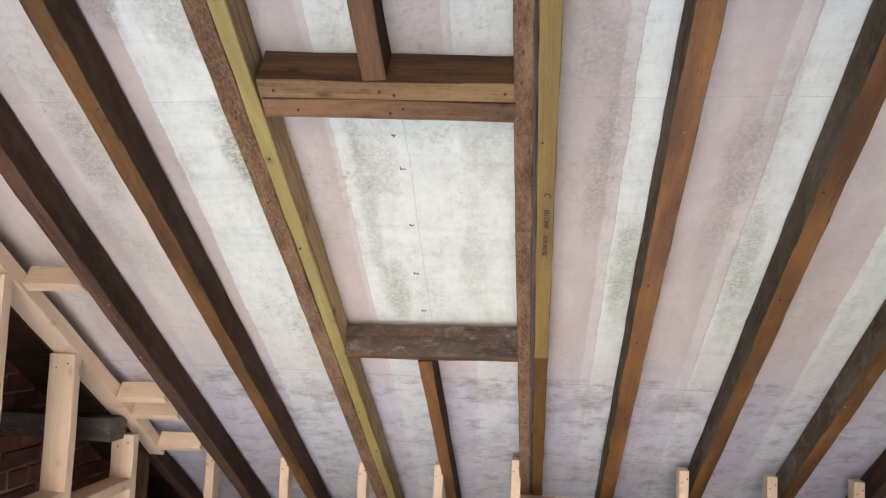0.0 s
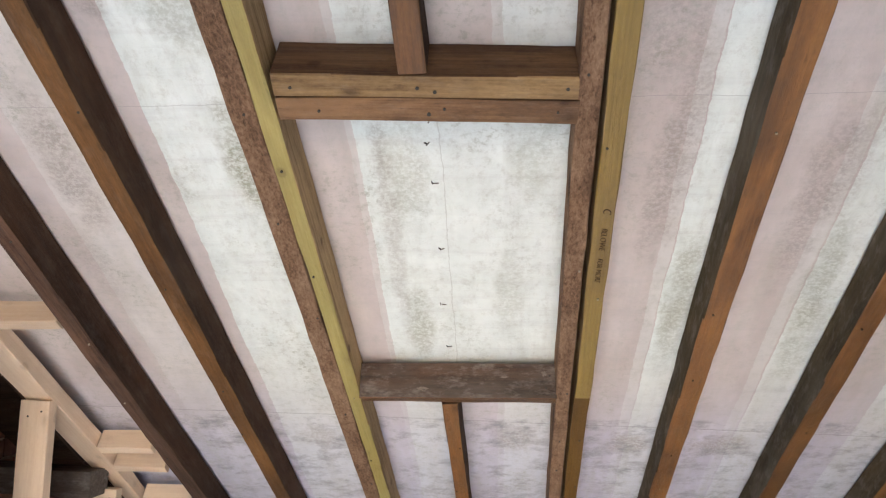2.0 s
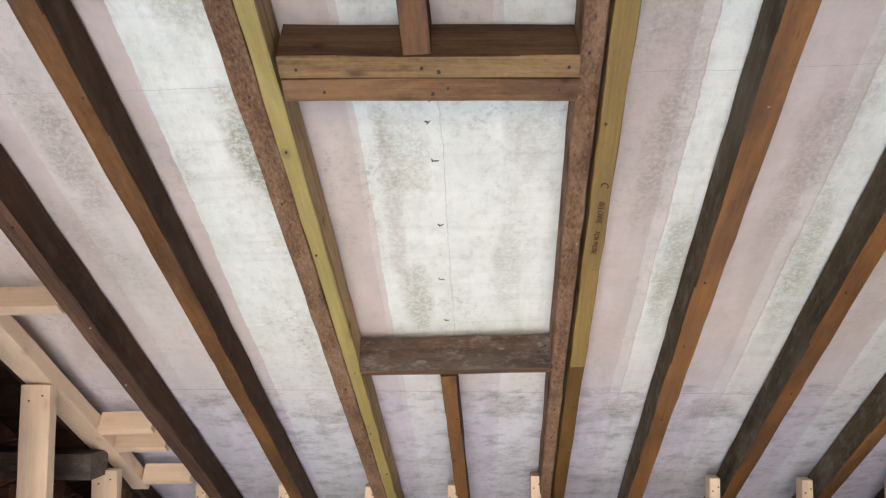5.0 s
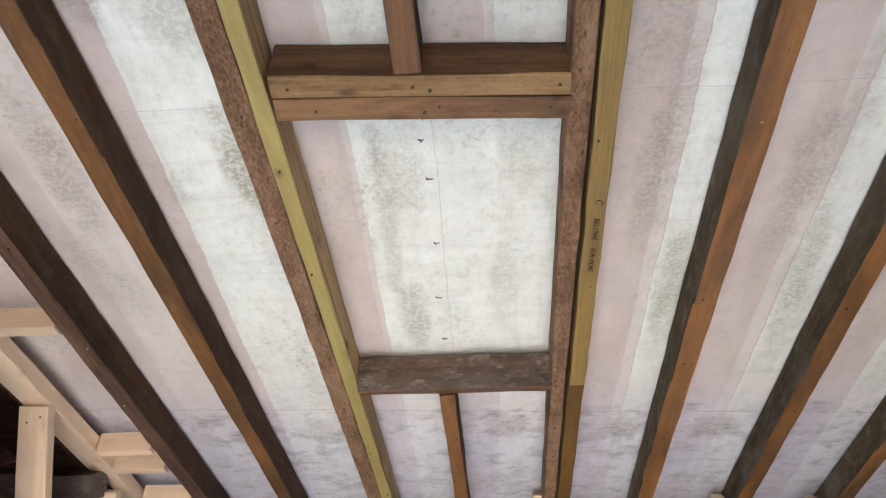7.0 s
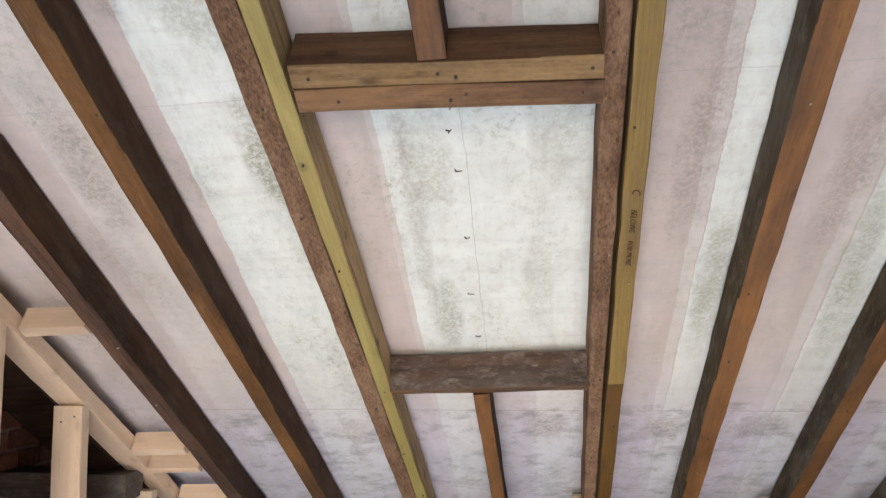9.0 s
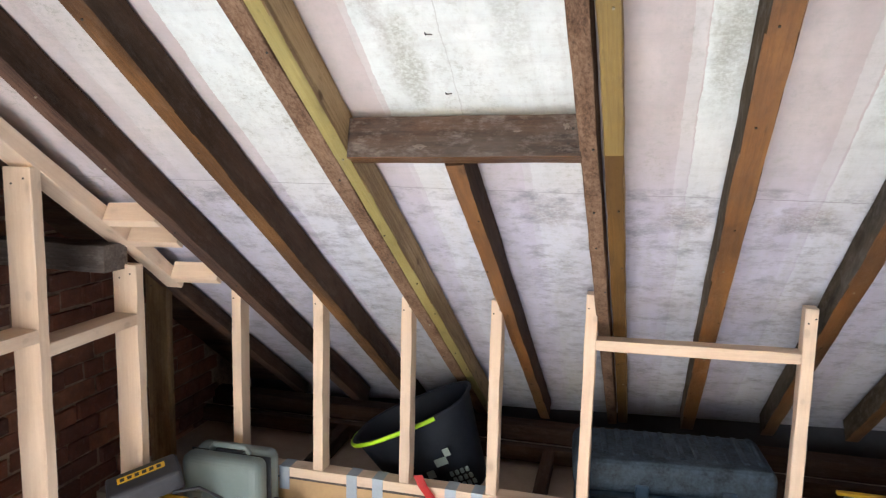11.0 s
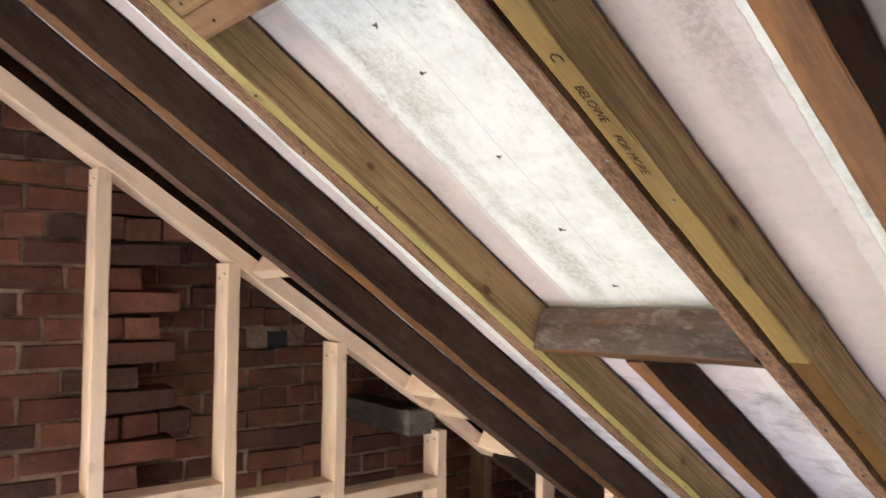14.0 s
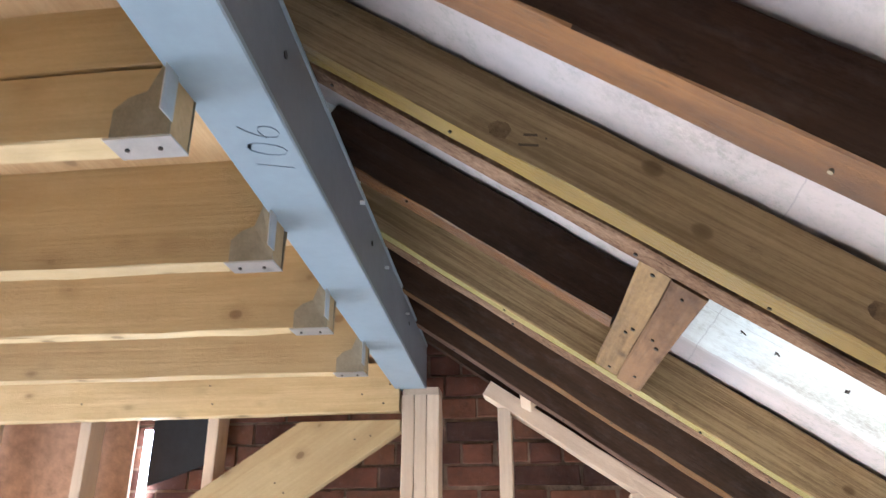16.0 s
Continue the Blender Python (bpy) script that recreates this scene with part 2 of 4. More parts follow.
    stains = ((-0.135, 0.20, 0.065, 0.24, 0.95, green), (0.19, 0.24, 0.08, 0.22, 0.5, green), (0.47, 0.18, 0.07, 0.20, 0.36, green), (0.19, 0.78, 0.05, 0.20, 0.7, green),
              (0.42, 0.66, 0.05, 0.22, 0.35, green), (0.745, 0.28, 0.06, 0.30, 0.65, brown), (0.70, -0.10, 0.07, 0.16, 0.5, brown), (0.845, 0.75, 0.05, 0.35, 0.5, green),
              (1.06, 0.35, 0.06, 0.36, 0.6, brown), (1.15, 0.60, 0.05, 0.30, 0.6, green), (-0.54, 0.20, 0.06, 0.30, 0.75, brown), (-0.60, 0.55, 0.05, 0.25, 0.35, brown),
              (-0.80, -0.1, 0.16, 0.25, 0.55, brown), (-0.325, -0.30, 0.05, 0.22, 0.85, brown), (-0.18, -0.20, 0.10, 0.18, 0.5, green), (0.15, 0.42, 0.03, 0.5, 0.4, brown), (0.765, 0.10, 0.05, 0.30, 0.45, brown), (0.83, 0.62, 0.05, 0.28, 0.5, green),
              (1.115, 0.15, 0.05, 0.35, 0.45, brown), (1.18, 0.85, 0.06, 0.30, 0.45, green), (0.80, 1.44, 0.10, 0.09, 0.75, brown), (0.45, 1.42, 0.09, 0.10, 0.6, brown),
              (1.10, 1.45, 0.12, 0.10, 0.7, brown), (-0.20, 1.42, 0.10, 0.08, 0.5, brown))
    for bx, bs, rx, rs, k, tint in stains:
        dx = n.math("POWER", n.math("DIVIDE", n.math("ABSOLUTE", n.math("SUBTRACT", sep.outputs[0], bx)), rx), 2.0)
        ds = n.math("POWER", n.math("DIVIDE", n.math("ABSOLUTE", n.math("SUBTRACT", s, bs)), rs), 2.0)
        away = n.math("ADD", n.math("ADD", dx, ds), n.math("MULTIPLY", n.math("SUBTRACT", ragged, 0.42), 2.2))
        blot = n.ramp(away, [(0.25, g3(k)), (0.75, g3(k * 0.3)), (1.0, g3(0))])
        blot = n.math("MULTIPLY", blot, n.ramp(fine, [(0.42, g3(0.35)), (0.56, g3(1))]))
        col = n.mix(n.math("MULTIPLY", blot, 0.92), col, tint)
    for lap, slant, wide, k in ((0.0455, 0.0, 0.0014, 0.4), (LAP_2, SLANT_2, 0.005, 0.55), (LAP_3, SLANT_3, 0.003, 0.45)):
        at = n.math("SUBTRACT", n.math("SUBTRACT", s, n.math("MULTIPLY", sep.outputs[0], slant)), lap)
        at = n.math("ADD", at, n.math("MULTIPLY", wob, 0.6))
        line = n.ramp(n.math("ADD", n.math("MULTIPLY", n.math("DIVIDE", at, wide), 0.1), 0.5), [(0.40, g3(0)), (0.47, g3(1)), (0.53, g3(1)), (0.60, g3(0))])
        col = n.mix(n.math("MULTIPLY", line, k), col, (0.24, 0.22, 0.23))
    seam = n.math("LESS_THAN", n.math("ABSOLUTE", n.math("SUBTRACT", x, 0.275)), 0.0012)
    col = n.mix(n.math("MULTIPLY", n.math("MULTIPLY", seam, inside), 0.45), col, (0.42, 0.41, 0.38))
    smear = n.ramp(n.noise(n.coords((17, 1.1, 3), False), 1.2, 6, 0.65), [(0.50, g3(0)), (0.74, g3(1))])
    col = n.mix(n.math("MULTIPLY", n.math("MULTIPLY", smear, n.math("ADD", n.math("MULTIPLY", spots, 0.6), 0.45)), 0.60), col, (0.46, 0.45, 0.40))
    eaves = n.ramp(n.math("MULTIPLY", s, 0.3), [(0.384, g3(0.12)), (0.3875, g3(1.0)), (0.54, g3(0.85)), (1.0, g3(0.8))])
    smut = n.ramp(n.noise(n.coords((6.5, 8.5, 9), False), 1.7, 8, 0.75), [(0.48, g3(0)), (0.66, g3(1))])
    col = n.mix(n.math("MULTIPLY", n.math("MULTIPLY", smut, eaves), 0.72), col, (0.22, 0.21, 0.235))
    mottle = n.ramp(n.noise(n.coords((30, 24, 9), False), 1.0, 8, 0.82), [(0.52, g3(0)), (0.63, g3(1))])
    col = n.mix(n.math("MULTIPLY", mottle, 0.30), col, (0.46, 0.44, 0.40))
    # Cool eaves light: a bluish tint multiplied in down the slope.
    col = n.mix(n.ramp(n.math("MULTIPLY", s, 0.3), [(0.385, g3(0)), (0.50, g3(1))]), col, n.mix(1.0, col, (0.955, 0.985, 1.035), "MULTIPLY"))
    crease = n.noise(n.coords((5, 26, 8), False), 1.0, 5, 0.6)
    fibre = n.noise(n.coords((60, 60, 60), False), 3.0, 5, 0.7)
    h = n.math("ADD", crease, n.math("MULTIPLY", fibre, 0.38))
    return n.done(col, h, 0.6, 0.0032)


M_MEMBRANE = membrane_material()


def brick_material():
    n = Nodes("old_brick", 0.9)
    info = n.add("ObjectInfo")
    geo = n.add("NewGeometry")
    pick = n.math("FRACT", n.math("ADD", info.outputs["Random"], n.math("MULTIPLY", geo.outputs["Random Per Island"], 0.97)))
    base = n.ramp(pick, [(0.0, (0.145, 0.064, 0.046)), (0.25, (0.205, 0.083, 0.053)), (0.5, (0.245, 0.100, 0.060)), (0.72, (0.29, 0.132, 0.075)), (0.86, (0.18, 0.077, 0.053)), (0.95, (0.115, 0.058, 0.044))])
    v = n.coords()
    blot = n.ramp(n.noise(v, 9, 6, 0.7), [(0.35, g3(0.65)), (0.7, g3(1.25))])
    col = n.mix(1.0, base, blot, "MULTIPLY")
    soot = n.ramp(n.noise(n.coords((1, 1, 1)), 22, 7, 0.75), [(0.5, g3(0)), (0.75, g3(1))])
    col = n.mix(n.math("MULTIPLY", soot, 0.5), col, (0.10, 0.075, 0.07))
    dust = n.ramp(n.noise(v, 55, 5, 0.7), [(0.58, g3(0)), (0.78, g3(1))])
    col = n.mix(n.math("MULTIPLY", dust, 0.3), col, (0.45, 0.36, 0.30))
    return n.done(col, n.noise(v, 60, 7, 0.75), 0.7, 0.004)


M_BRICK = brick_material()
M_MORTAR = plain("lime_mortar", (0.31, 0.215, 0.150), 0.95, 0, 0.85, 6, 0.9)
# One primed steel in two tones: lit bluish flanges, web in painted shade.
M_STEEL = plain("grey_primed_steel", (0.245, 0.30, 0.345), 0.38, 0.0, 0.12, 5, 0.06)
M_STEEL_SHADED = plain("shaded_primed_steel", (0.165, 0.178, 0.20), 0.5, 0.0, 0.18, 5, 0.06)
M_GALV = plain("galvanised_steel", (0.62, 0.64, 0.65), 0.35, 0.85, 0.12, 40, 0.05)
M_DULL = plain("dull_galvanised_steel", (0.33, 0.29, 0.21), 0.6, 0.3, 0.3, 30, 0.2)
M_NAIL = plain("nail_steel", (0.045, 0.038, 0.032), 0.6, 0.3)
M_STAMP = plain("faded_stamp_ink", (0.115, 0.082, 0.050), 0.8, 0, 0.1)
M_SPLASH = plain("plaster_splash", (0.20, 0.165, 0.14), 0.95, 0, 0.3, 40, 0.5)
M_INK = plain("marker_ink", (0.030, 0.014, 0.010), 0.7, 0, 0.1)
M_PENCIL = plain("pencil_mark", (0.17, 0.21, 0.25), 0.7, 0, 0.1)
M_OSB = plain("strand_board", (0.50, 0.29, 0.18), 0.75, 0, 0.35, 28, 0.3)
M_BOARD = plain("tan_hardboard", (0.50, 0.335, 0.17), 0.7, 0, 0.12, 10, 0.1)
M_FLOOR = plain("pale_floor_board", (0.54, 0.54, 0.53), 0.8, 0, 0.25, 16, 0.2)
M_DECK = wood("deck_boards", (0.60, 0.40, 0.2), (0.42, 0.25, 0.11), None, 0, 0.5, 0.6, flecks=0.12)
M_PLASTER = plain("bare_plaster_wall", (0.62, 0.56, 0.52), 0.9, 0, 0.08, 6, 0.1)
M_TAPE = plain("grey_cloth_tape", (0.36, 0.41, 0.47), 0.4, 0.15, 0.1, 30, 0.1)
M_RED = plain("red_webbing", (0.62, 0.045, 0.04), 0.6, 0, 0.12, 30)
M_TUB = plain("black_plastic", (0.012, 0.015, 0.022), 0.62, 0, 0.3, 12)
M_LIME = plain("lime_plastic", (0.46, 0.80, 0.015), 0.45, 0, 0.06)
M_CASE = plain("dusty_blue_plastic", (0.024, 0.055, 0.098), 0.55, 0, 0.8, 9, 0.3)
M_CASE_TOP = plain("dust_covered_lid", (0.042, 0.060, 0.082), 0.7, 0, 0.9, 11, 0.4)
M_GREY = plain("grey_green_plastic", (0.20, 0.245, 0.235), 0.38, 0, 0.1, 6, 0.08)
M_BLACK = plain("black_rubber", (0.03, 0.03, 0.035), 0.55, 0, 0.3, 20, 0.2)
M_YELLOW = plain("yellow_plastic", (0.78, 0.48, 0.02), 0.4, 0, 0.08)
M_ORANGE = plain("orange_plastic", (0.85, 0.30, 0.03), 0.4, 0, 0.08)
M_CARD = plain("brown_cardboard", (0.40, 0.31, 0.24), 0.9, 0, 0.15, 8)
M_COBWEB = plain("cobweb_dust", (0.5, 0.47, 0.44), 0.95, 0, 0.1)

glow = Nodes("bulb_glow")
glow.b.inputs["Emission Color"].default_value = (1, 0.97, 0.9, 1)
glow.b.inputs["Emission Strength"].default_value = 20
M_GLOW = glow.done((0.9, 0.9, 0.9))
dayl = Nodes("daylight_gap")
dayl.b.inputs["Emission Color"].default_value = (0.9, 0.95, 1, 1)
dayl.b.inputs["Emission Strength"].default_value = 4
M_DAY = dayl.done((0.9, 0.9, 0.9))


# ---- building helpers ----
def finish(name, bm, material, parent=None, label="", matrix=None, smooth=False):
    me = bpy.data.meshes.new(name)
    bmesh.ops.recalc_face_normals(bm, faces=bm.faces)
    if smooth:
        for f in bm.faces:
            f.smooth = True
    bm.to_mesh(me)
    bm.free()
    me.materials.append(material)
    ob = new(name, me)
    if matrix is not None:
        ob.matrix_world = matrix
    if parent is not None:
        ob.parent = parent
        ob.matrix_parent_inverse = parent.matrix_basis.inverted()
    if label:
        tagged(ob, label)
    return ob


part = finish


def thing(name, label, category, at=(0, 0, 0), group="", kind=""):
    ob = new(name)
    ob.location = at
    ob.empty_display_size = 0.05
    bpy.context.view_layer.update()
    return tagged(ob, label, category, group, kind)


def timber_bmesh(length, wide, deep, chamfer=0.002, wobble=0.0015, seed=0, bow=0.0, slant=(0.0, 0.0)):
    """A sawn length of timber along x, centred; slant shears the two ends in z."""
    r = random.Random(seed)
    bm = bmesh.new()
    seg = max(2, int(length / 0.09))
    w, d, c = wide / 2, deep / 2, chamfer
    ring0 = [(-w + c, -d), (w - c, -d), (w, -d + c), (w, d - c), (w - c, d), (-w + c, d), (-w, d - c), (-w, -d + c)]
    rings = []
    for i in range(seg + 1):
        u = i / seg
        ring = []
        for y, z in ring0:
            x = (u - 0.5) * length + (slant[0] * (1 - u) + slant[1] * u) * z
            k = wobble
            b = bow * math.sin(math.pi * u)
            ring.append(bm.verts.new((x, y + r.uniform(-k, k) + b, z + r.uniform(-k, k))))
        rings.append(ring)
    for a, b in zip(rings, rings[1:]):
        for j in range(8):
            bm.faces.new((a[j], a[(j + 1) % 8], b[(j + 1) % 8], b[j]))
    bm.faces.new(rings[0][::-1])
    bm.faces.new(rings[-1])
    return bm


SEED = [100]


def timber(name, a, b, wide, deep, material, up=(0, 0, 1), parent=None, label="", below=None, left=None, **more):
    """Timber from a to b (the middle of its section); wide goes across, deep along up."""
    a, b = Vector(a), Vector(b)
    x = (b - a).normalized()
    z = (Vector(up) - x * x.dot(Vector(up))).normalized()
    y = z.cross(x)
    m = Matrix((x, y, z)).transposed().to_4x4()
    m.translation = (a + b) / 2
    SEED[0] += 1
    bm = timber_bmesh((b - a).length, wide, deep, seed=SEED[0], **more)
    bmesh.ops.recalc_face_normals(bm, faces=bm.faces)
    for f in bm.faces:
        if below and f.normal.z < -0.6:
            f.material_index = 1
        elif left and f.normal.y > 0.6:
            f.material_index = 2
    ob = finish(name, bm, material, parent, label, m)
    for extra in (below, left):
        if below or left:
            ob.data.materials.append(extra or material)
    return ob


def box_bmesh(x0, x1, y0, y1, z0, z1, bevel=0.0, segments=2):
    bm = bmesh.new()
    bmesh.ops.create_cube(bm, size=1.0)
    for v in bm.verts:
        v.co = Vector(((x0 + x1) / 2 + v.co.x * (x1 - x0), (y0 + y1) / 2 + v.co.y * (y1 - y0), (z0 + z1) / 2 + v.co.z * (z1 - z0)))
    if bevel:
        bmesh.ops.bevel(bm, geom=bm.edges[:], offset=bevel, segments=segments, affect="EDGES", profile=0.5)
    return bm


def box(name, x0, x1, y0, y1, z0, z1, material, parent=None, label="", bevel=0.0, matrix=None, segments=2):
    return finish(name, box_bmesh(x0, x1, y0, y1, z0, z1, bevel, segments), material, parent, label, matrix)


def disc_bmesh(r, h, sides=10):
    bm = bmesh.new()
    bmesh.ops.create_cone(bm, cap_ends=True, segments=sides, radius1=r, radius2=r * 0.85, depth=h)
    return bm


def tube_bmesh(points, radius, sides=8):
    bm = bmesh.new()
    pts = [Vector(p) for p in points]
    rings = []
    for i, p in enumerate(pts):
        d = (pts[min(i + 1, len(pts) - 1)] - pts[max(i - 1, 0)]).normalized()
        u = d.cross(Vector((0, 0, 1)))
        u = u.normalized() if u.length > 1e-3 else Vector((1, 0, 0))
        w = d.cross(u)
        rings.append([bm.verts.new(p + radius * (math.cos(k * math.tau / sides) * u + math.sin(k * math.tau / sides) * w)) for k in range(sides)])
    for a, b in zip(rings, rings[1:]):
        for k in range(sides):
            bm.faces.new((a[k], a[(k + 1) % sides], b[(k + 1) % sides], b[k]))
    bm.faces.new(rings[0][::-1])
    bm.faces.new(rings[-1])
    return bm


def lettering(name, text, size, material, parent, matrix, spread=1.0, thin=0.0, lean=0.0):
    """Writing in the built-in font as a thin mesh."""
    cu = bpy.data.curves.new(name, "FONT")
    cu.body, cu.size, cu.extrude, cu.align_x, cu.align_y = text, size, 0.0004, "CENTER", "CENTER"
    cu.space_character, cu.resolution_u, cu.offset, cu.shear = spread, 3, thin, lean
    tmp = bpy.data.objects.new(name, cu)
    me = bpy.data.meshes.new_from_object(tmp)
    bpy.data.objects.remove(tmp)
    me.materials.append(material)
    ob = new(name, me)
    ob.matrix_world = matrix
    ob.parent = parent
    ob.matrix_parent_inverse = parent.matrix_basis.inverted()
    return ob


# ---- roof plane: x along the eaves, y down the slope, z out of the rafters' undersides ----
PITCH = 35.05
ROOF = Matrix.Translation((0, 1.061, 2.038)) @ Matrix.Rotation(radians(-PITCH), 4, "X") @ Matrix.Translation((0.05, 0, 0)) @ Matrix.Rotation(radians(-2.3), 4, "Y") @ Matrix.Translation((-0.05, 0, 0))
SLOPE_UP = (ROOF.to_3x3() @ Vector((0, 0, 1))).normalized()
SLOPE_DOWN = (ROOF.to_3x3() @ Vector((0, 1, 0))).normalized()
DEPTH = 0.095


def on_roof(x, s, n=0.0):
    return ROOF @ Vector((x, s, n))


SPLAY = 0.014


def roof_timber(name, x0, x1, s0, s1, material, parent=None, label="", n0=0.0, n1=DEPTH, **more):
    m, n = (x0 + x1) / 2, (n0 + n1) / 2
    return timber(name, on_roof(m + SPLAY * (s0 - 0.4), s0, n), on_roof(m + SPLAY * (s1 - 0.4), s1, n), x1 - x0, n1 - n0, material, SLOPE_UP, parent, label, **more)


# ---- shell ----
def shell(name, x0, x1, y0, y1, z0, z1, material, label, category):
    return tagged(box(name, x0, x1, y0, y1, z0, z1, material), label, category, kind="structure")


# Floor out of view, kept pale to bounce the sun upward.
shell("floor", -1.62, 4.1, -3.2, 2.60, -0.06, 0.0, M_FLOOR, "bare pale loft floor, unseen, bouncing sun up to the rafters", "floor")
shell("eaves_floor", -1.5, 4.1, 2.655, 3.95, 0.0, 0.06, M_CARD, "dusty boarded floor of the eaves void", "floor")
# Black colour stands for the shade behind the rafter feet.
shell("wall_eaves", -1.62, 4.1, 3.95, 4.1, -0.06, 0.6, M_BLACK, "low outer wall behind the eaves, black for the shade there", "wall")
shell("ceiling", -1.16, 4.1, -3.2, 0.40, 2.356, 2.38, M_DECK, "pine deck boards laid on the ceiling joists", "ceiling")
# Unseen back wall, added with an opening that shapes the incoming sun.
shell("wall_back_high", -1.62, 4.1, -3.3, -3.2, 2.15, 3.5, M_PLASTER, "unseen plain wall added over the light opening", "wall")
shell("wall_back_side", -1.62, -0.63, -3.3, -3.2, -0.06, 2.15, M_PLASTER, "unseen plain wall added beside the light opening", "wall")
shell("wall_back_end", 1.27, 4.1, -3.3, -3.2, -0.06, 2.15, M_PLASTER, "unseen plain wall added beside the light opening", "wall")
# Added out of view to stop light leaking in above the ceiling.
shell("roof_flat", -1.62, 4.2, -3.3, 0.20, 3.42, 3.5, M_DARK, "unseen dark deck added over the ceiling to block light", "roof")
# Unseen end wall, added to close the room against outside light.
shell("wall_east", 4.1, 4.2, -3.3, 3.9, -0.06, 3.2, M_PLASTER, "unseen plain wall added to close the far end", "wall")
shell("roof_slates", -1.7, 4.2, 0, 5.2, 0.16, 0.18, M_DARK, "slate roof covering over the membrane", "roof").matrix_world = ROOF @ pose(0, -1.75, 0)

# ---- roof membrane ----
membrane = thing("roof_membrane", "pale pinkish breather membrane, stained and lapped, behind the rafters", "membrane", kind="structure")


def sheet(s0, s1, lift, slant=(0.0, 0.0)):
    bm = bmesh.new()
    nx, ns = 150, int((s1 - s0) / 0.03)
    rows = []
    for j in range(ns + 1):
        s = s0 + (s1 - s0) * j / ns
        row = []
        for i in range(nx + 1):
            x = -1.06 + 4.31 * i / nx
            h = 0.004 * noise.noise((x * 3.1, s * 5.0, 0.7)) + 0.0016 * noise.noise((x * 6, s * 22, 2.0))
            row.append(bm.verts.new((x, s + x * (slant[0] + (slant[1] - slant[0]) * j / ns), DEPTH + 0.006 + lift + h)))
        rows.append(row)
    for a, b in zip(rows, rows[1:]):
        for i in range(nx):
            bm.faces.new((a[i], a[i + 1], b[i + 1], b[i]))
    ob = finish("sheet", bm, M_MEMBRANE, membrane, "", ROOF, True)
    mod = ob.modifiers.new("thickness", "SOLIDIFY")
    mod.thickness, mod.use_rim = 0.0004, False
    return ob


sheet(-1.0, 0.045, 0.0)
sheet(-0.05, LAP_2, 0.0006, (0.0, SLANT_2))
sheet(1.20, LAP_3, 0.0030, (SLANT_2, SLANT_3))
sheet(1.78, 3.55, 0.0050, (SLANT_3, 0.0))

# ---- rafters ----
def rafter(x0, x1, s0, s1, material, label, name="rafter", group="rafters", **more):
    ob = roof_timber(name, x0, x1, s0, s1, material, **more)
    tagged(ob, label, "rafter", group)
    bpy.context.view_layer.update()
    s = s0 + RND.uniform(0.1, 0.4)
    while s < s1:
        nail = finish("nail", disc_bmesh(0.0028, 0.004, 7), M_NAIL if RND.random() < 0.85 else M_DULL)
        nail.matrix_world = ROOF @ pose(RND.uniform(x0 + 0.008, x1 - 0.008) + SPLAY * (s - 0.4), s, more.get("n0", 0.0) - 0.001)
        keep = nail.matrix_world.copy()
        nail.parent = ob
        nail.matrix_parent_inverse = ob.matrix_world.inverted()
        nail.matrix_world = keep
        s += RND.uniform(0.18, 0.6)
    return ob


TOP, LOW = -0.74, 3.24
DARK_LABEL = "old rafter on the sloping roof, sides toned dark for shade, dusty and rough"
BROWN_LABEL = "old orange-brown rafter with a dusty grey side"
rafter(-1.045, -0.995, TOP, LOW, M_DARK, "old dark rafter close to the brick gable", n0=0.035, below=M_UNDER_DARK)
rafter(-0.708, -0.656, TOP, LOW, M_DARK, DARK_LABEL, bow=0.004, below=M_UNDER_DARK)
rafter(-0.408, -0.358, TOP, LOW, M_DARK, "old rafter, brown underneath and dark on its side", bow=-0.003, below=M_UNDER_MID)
doubled_left = rafter(-0.087, -0.038, TOP, LOW, M_ROUGH, "rough reclaimed brown rafter doubled by a new timber")
sister_left = rafter(-0.036, 0.0, TOP, LOW - 0.02, M_OLIVE, "yellow-green treated timber fixed along an old rafter", "sister_rafter", "sister rafters", below=M_TREATED)
doubled_right = rafter(0.541, 0.581, TOP, LOW, M_ROUGH, "rough reclaimed brown rafter beside the roof-window opening", bow=0.004)
sister_right = rafter(0.589, 0.631, TOP, 0.985, M_OLIVE, "golden treated timber with handwriting on its underside", "sister_rafter", "sister rafters", n0=0.002, below=M_TREATED_DARK)
rafter(0.589, 0.630, 0.988, LOW - 0.02, M_OLIVE, "brown treated timber carrying on a doubled rafter", "sister_rafter", "sister rafters", n0=0.004, below=M_GOLD_LOW)
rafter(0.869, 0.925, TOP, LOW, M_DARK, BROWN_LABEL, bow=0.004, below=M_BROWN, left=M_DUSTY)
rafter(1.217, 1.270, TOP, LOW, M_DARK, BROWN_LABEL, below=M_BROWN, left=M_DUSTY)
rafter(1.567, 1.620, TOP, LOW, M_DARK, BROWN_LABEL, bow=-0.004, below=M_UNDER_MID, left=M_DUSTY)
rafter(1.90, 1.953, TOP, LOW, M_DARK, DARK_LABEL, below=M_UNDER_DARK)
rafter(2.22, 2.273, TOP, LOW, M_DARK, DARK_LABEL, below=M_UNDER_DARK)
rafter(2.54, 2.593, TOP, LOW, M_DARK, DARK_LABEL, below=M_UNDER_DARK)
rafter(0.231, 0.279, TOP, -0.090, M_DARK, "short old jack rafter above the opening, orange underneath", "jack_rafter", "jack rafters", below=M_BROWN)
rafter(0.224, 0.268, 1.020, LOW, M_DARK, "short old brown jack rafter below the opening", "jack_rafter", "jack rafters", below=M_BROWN)

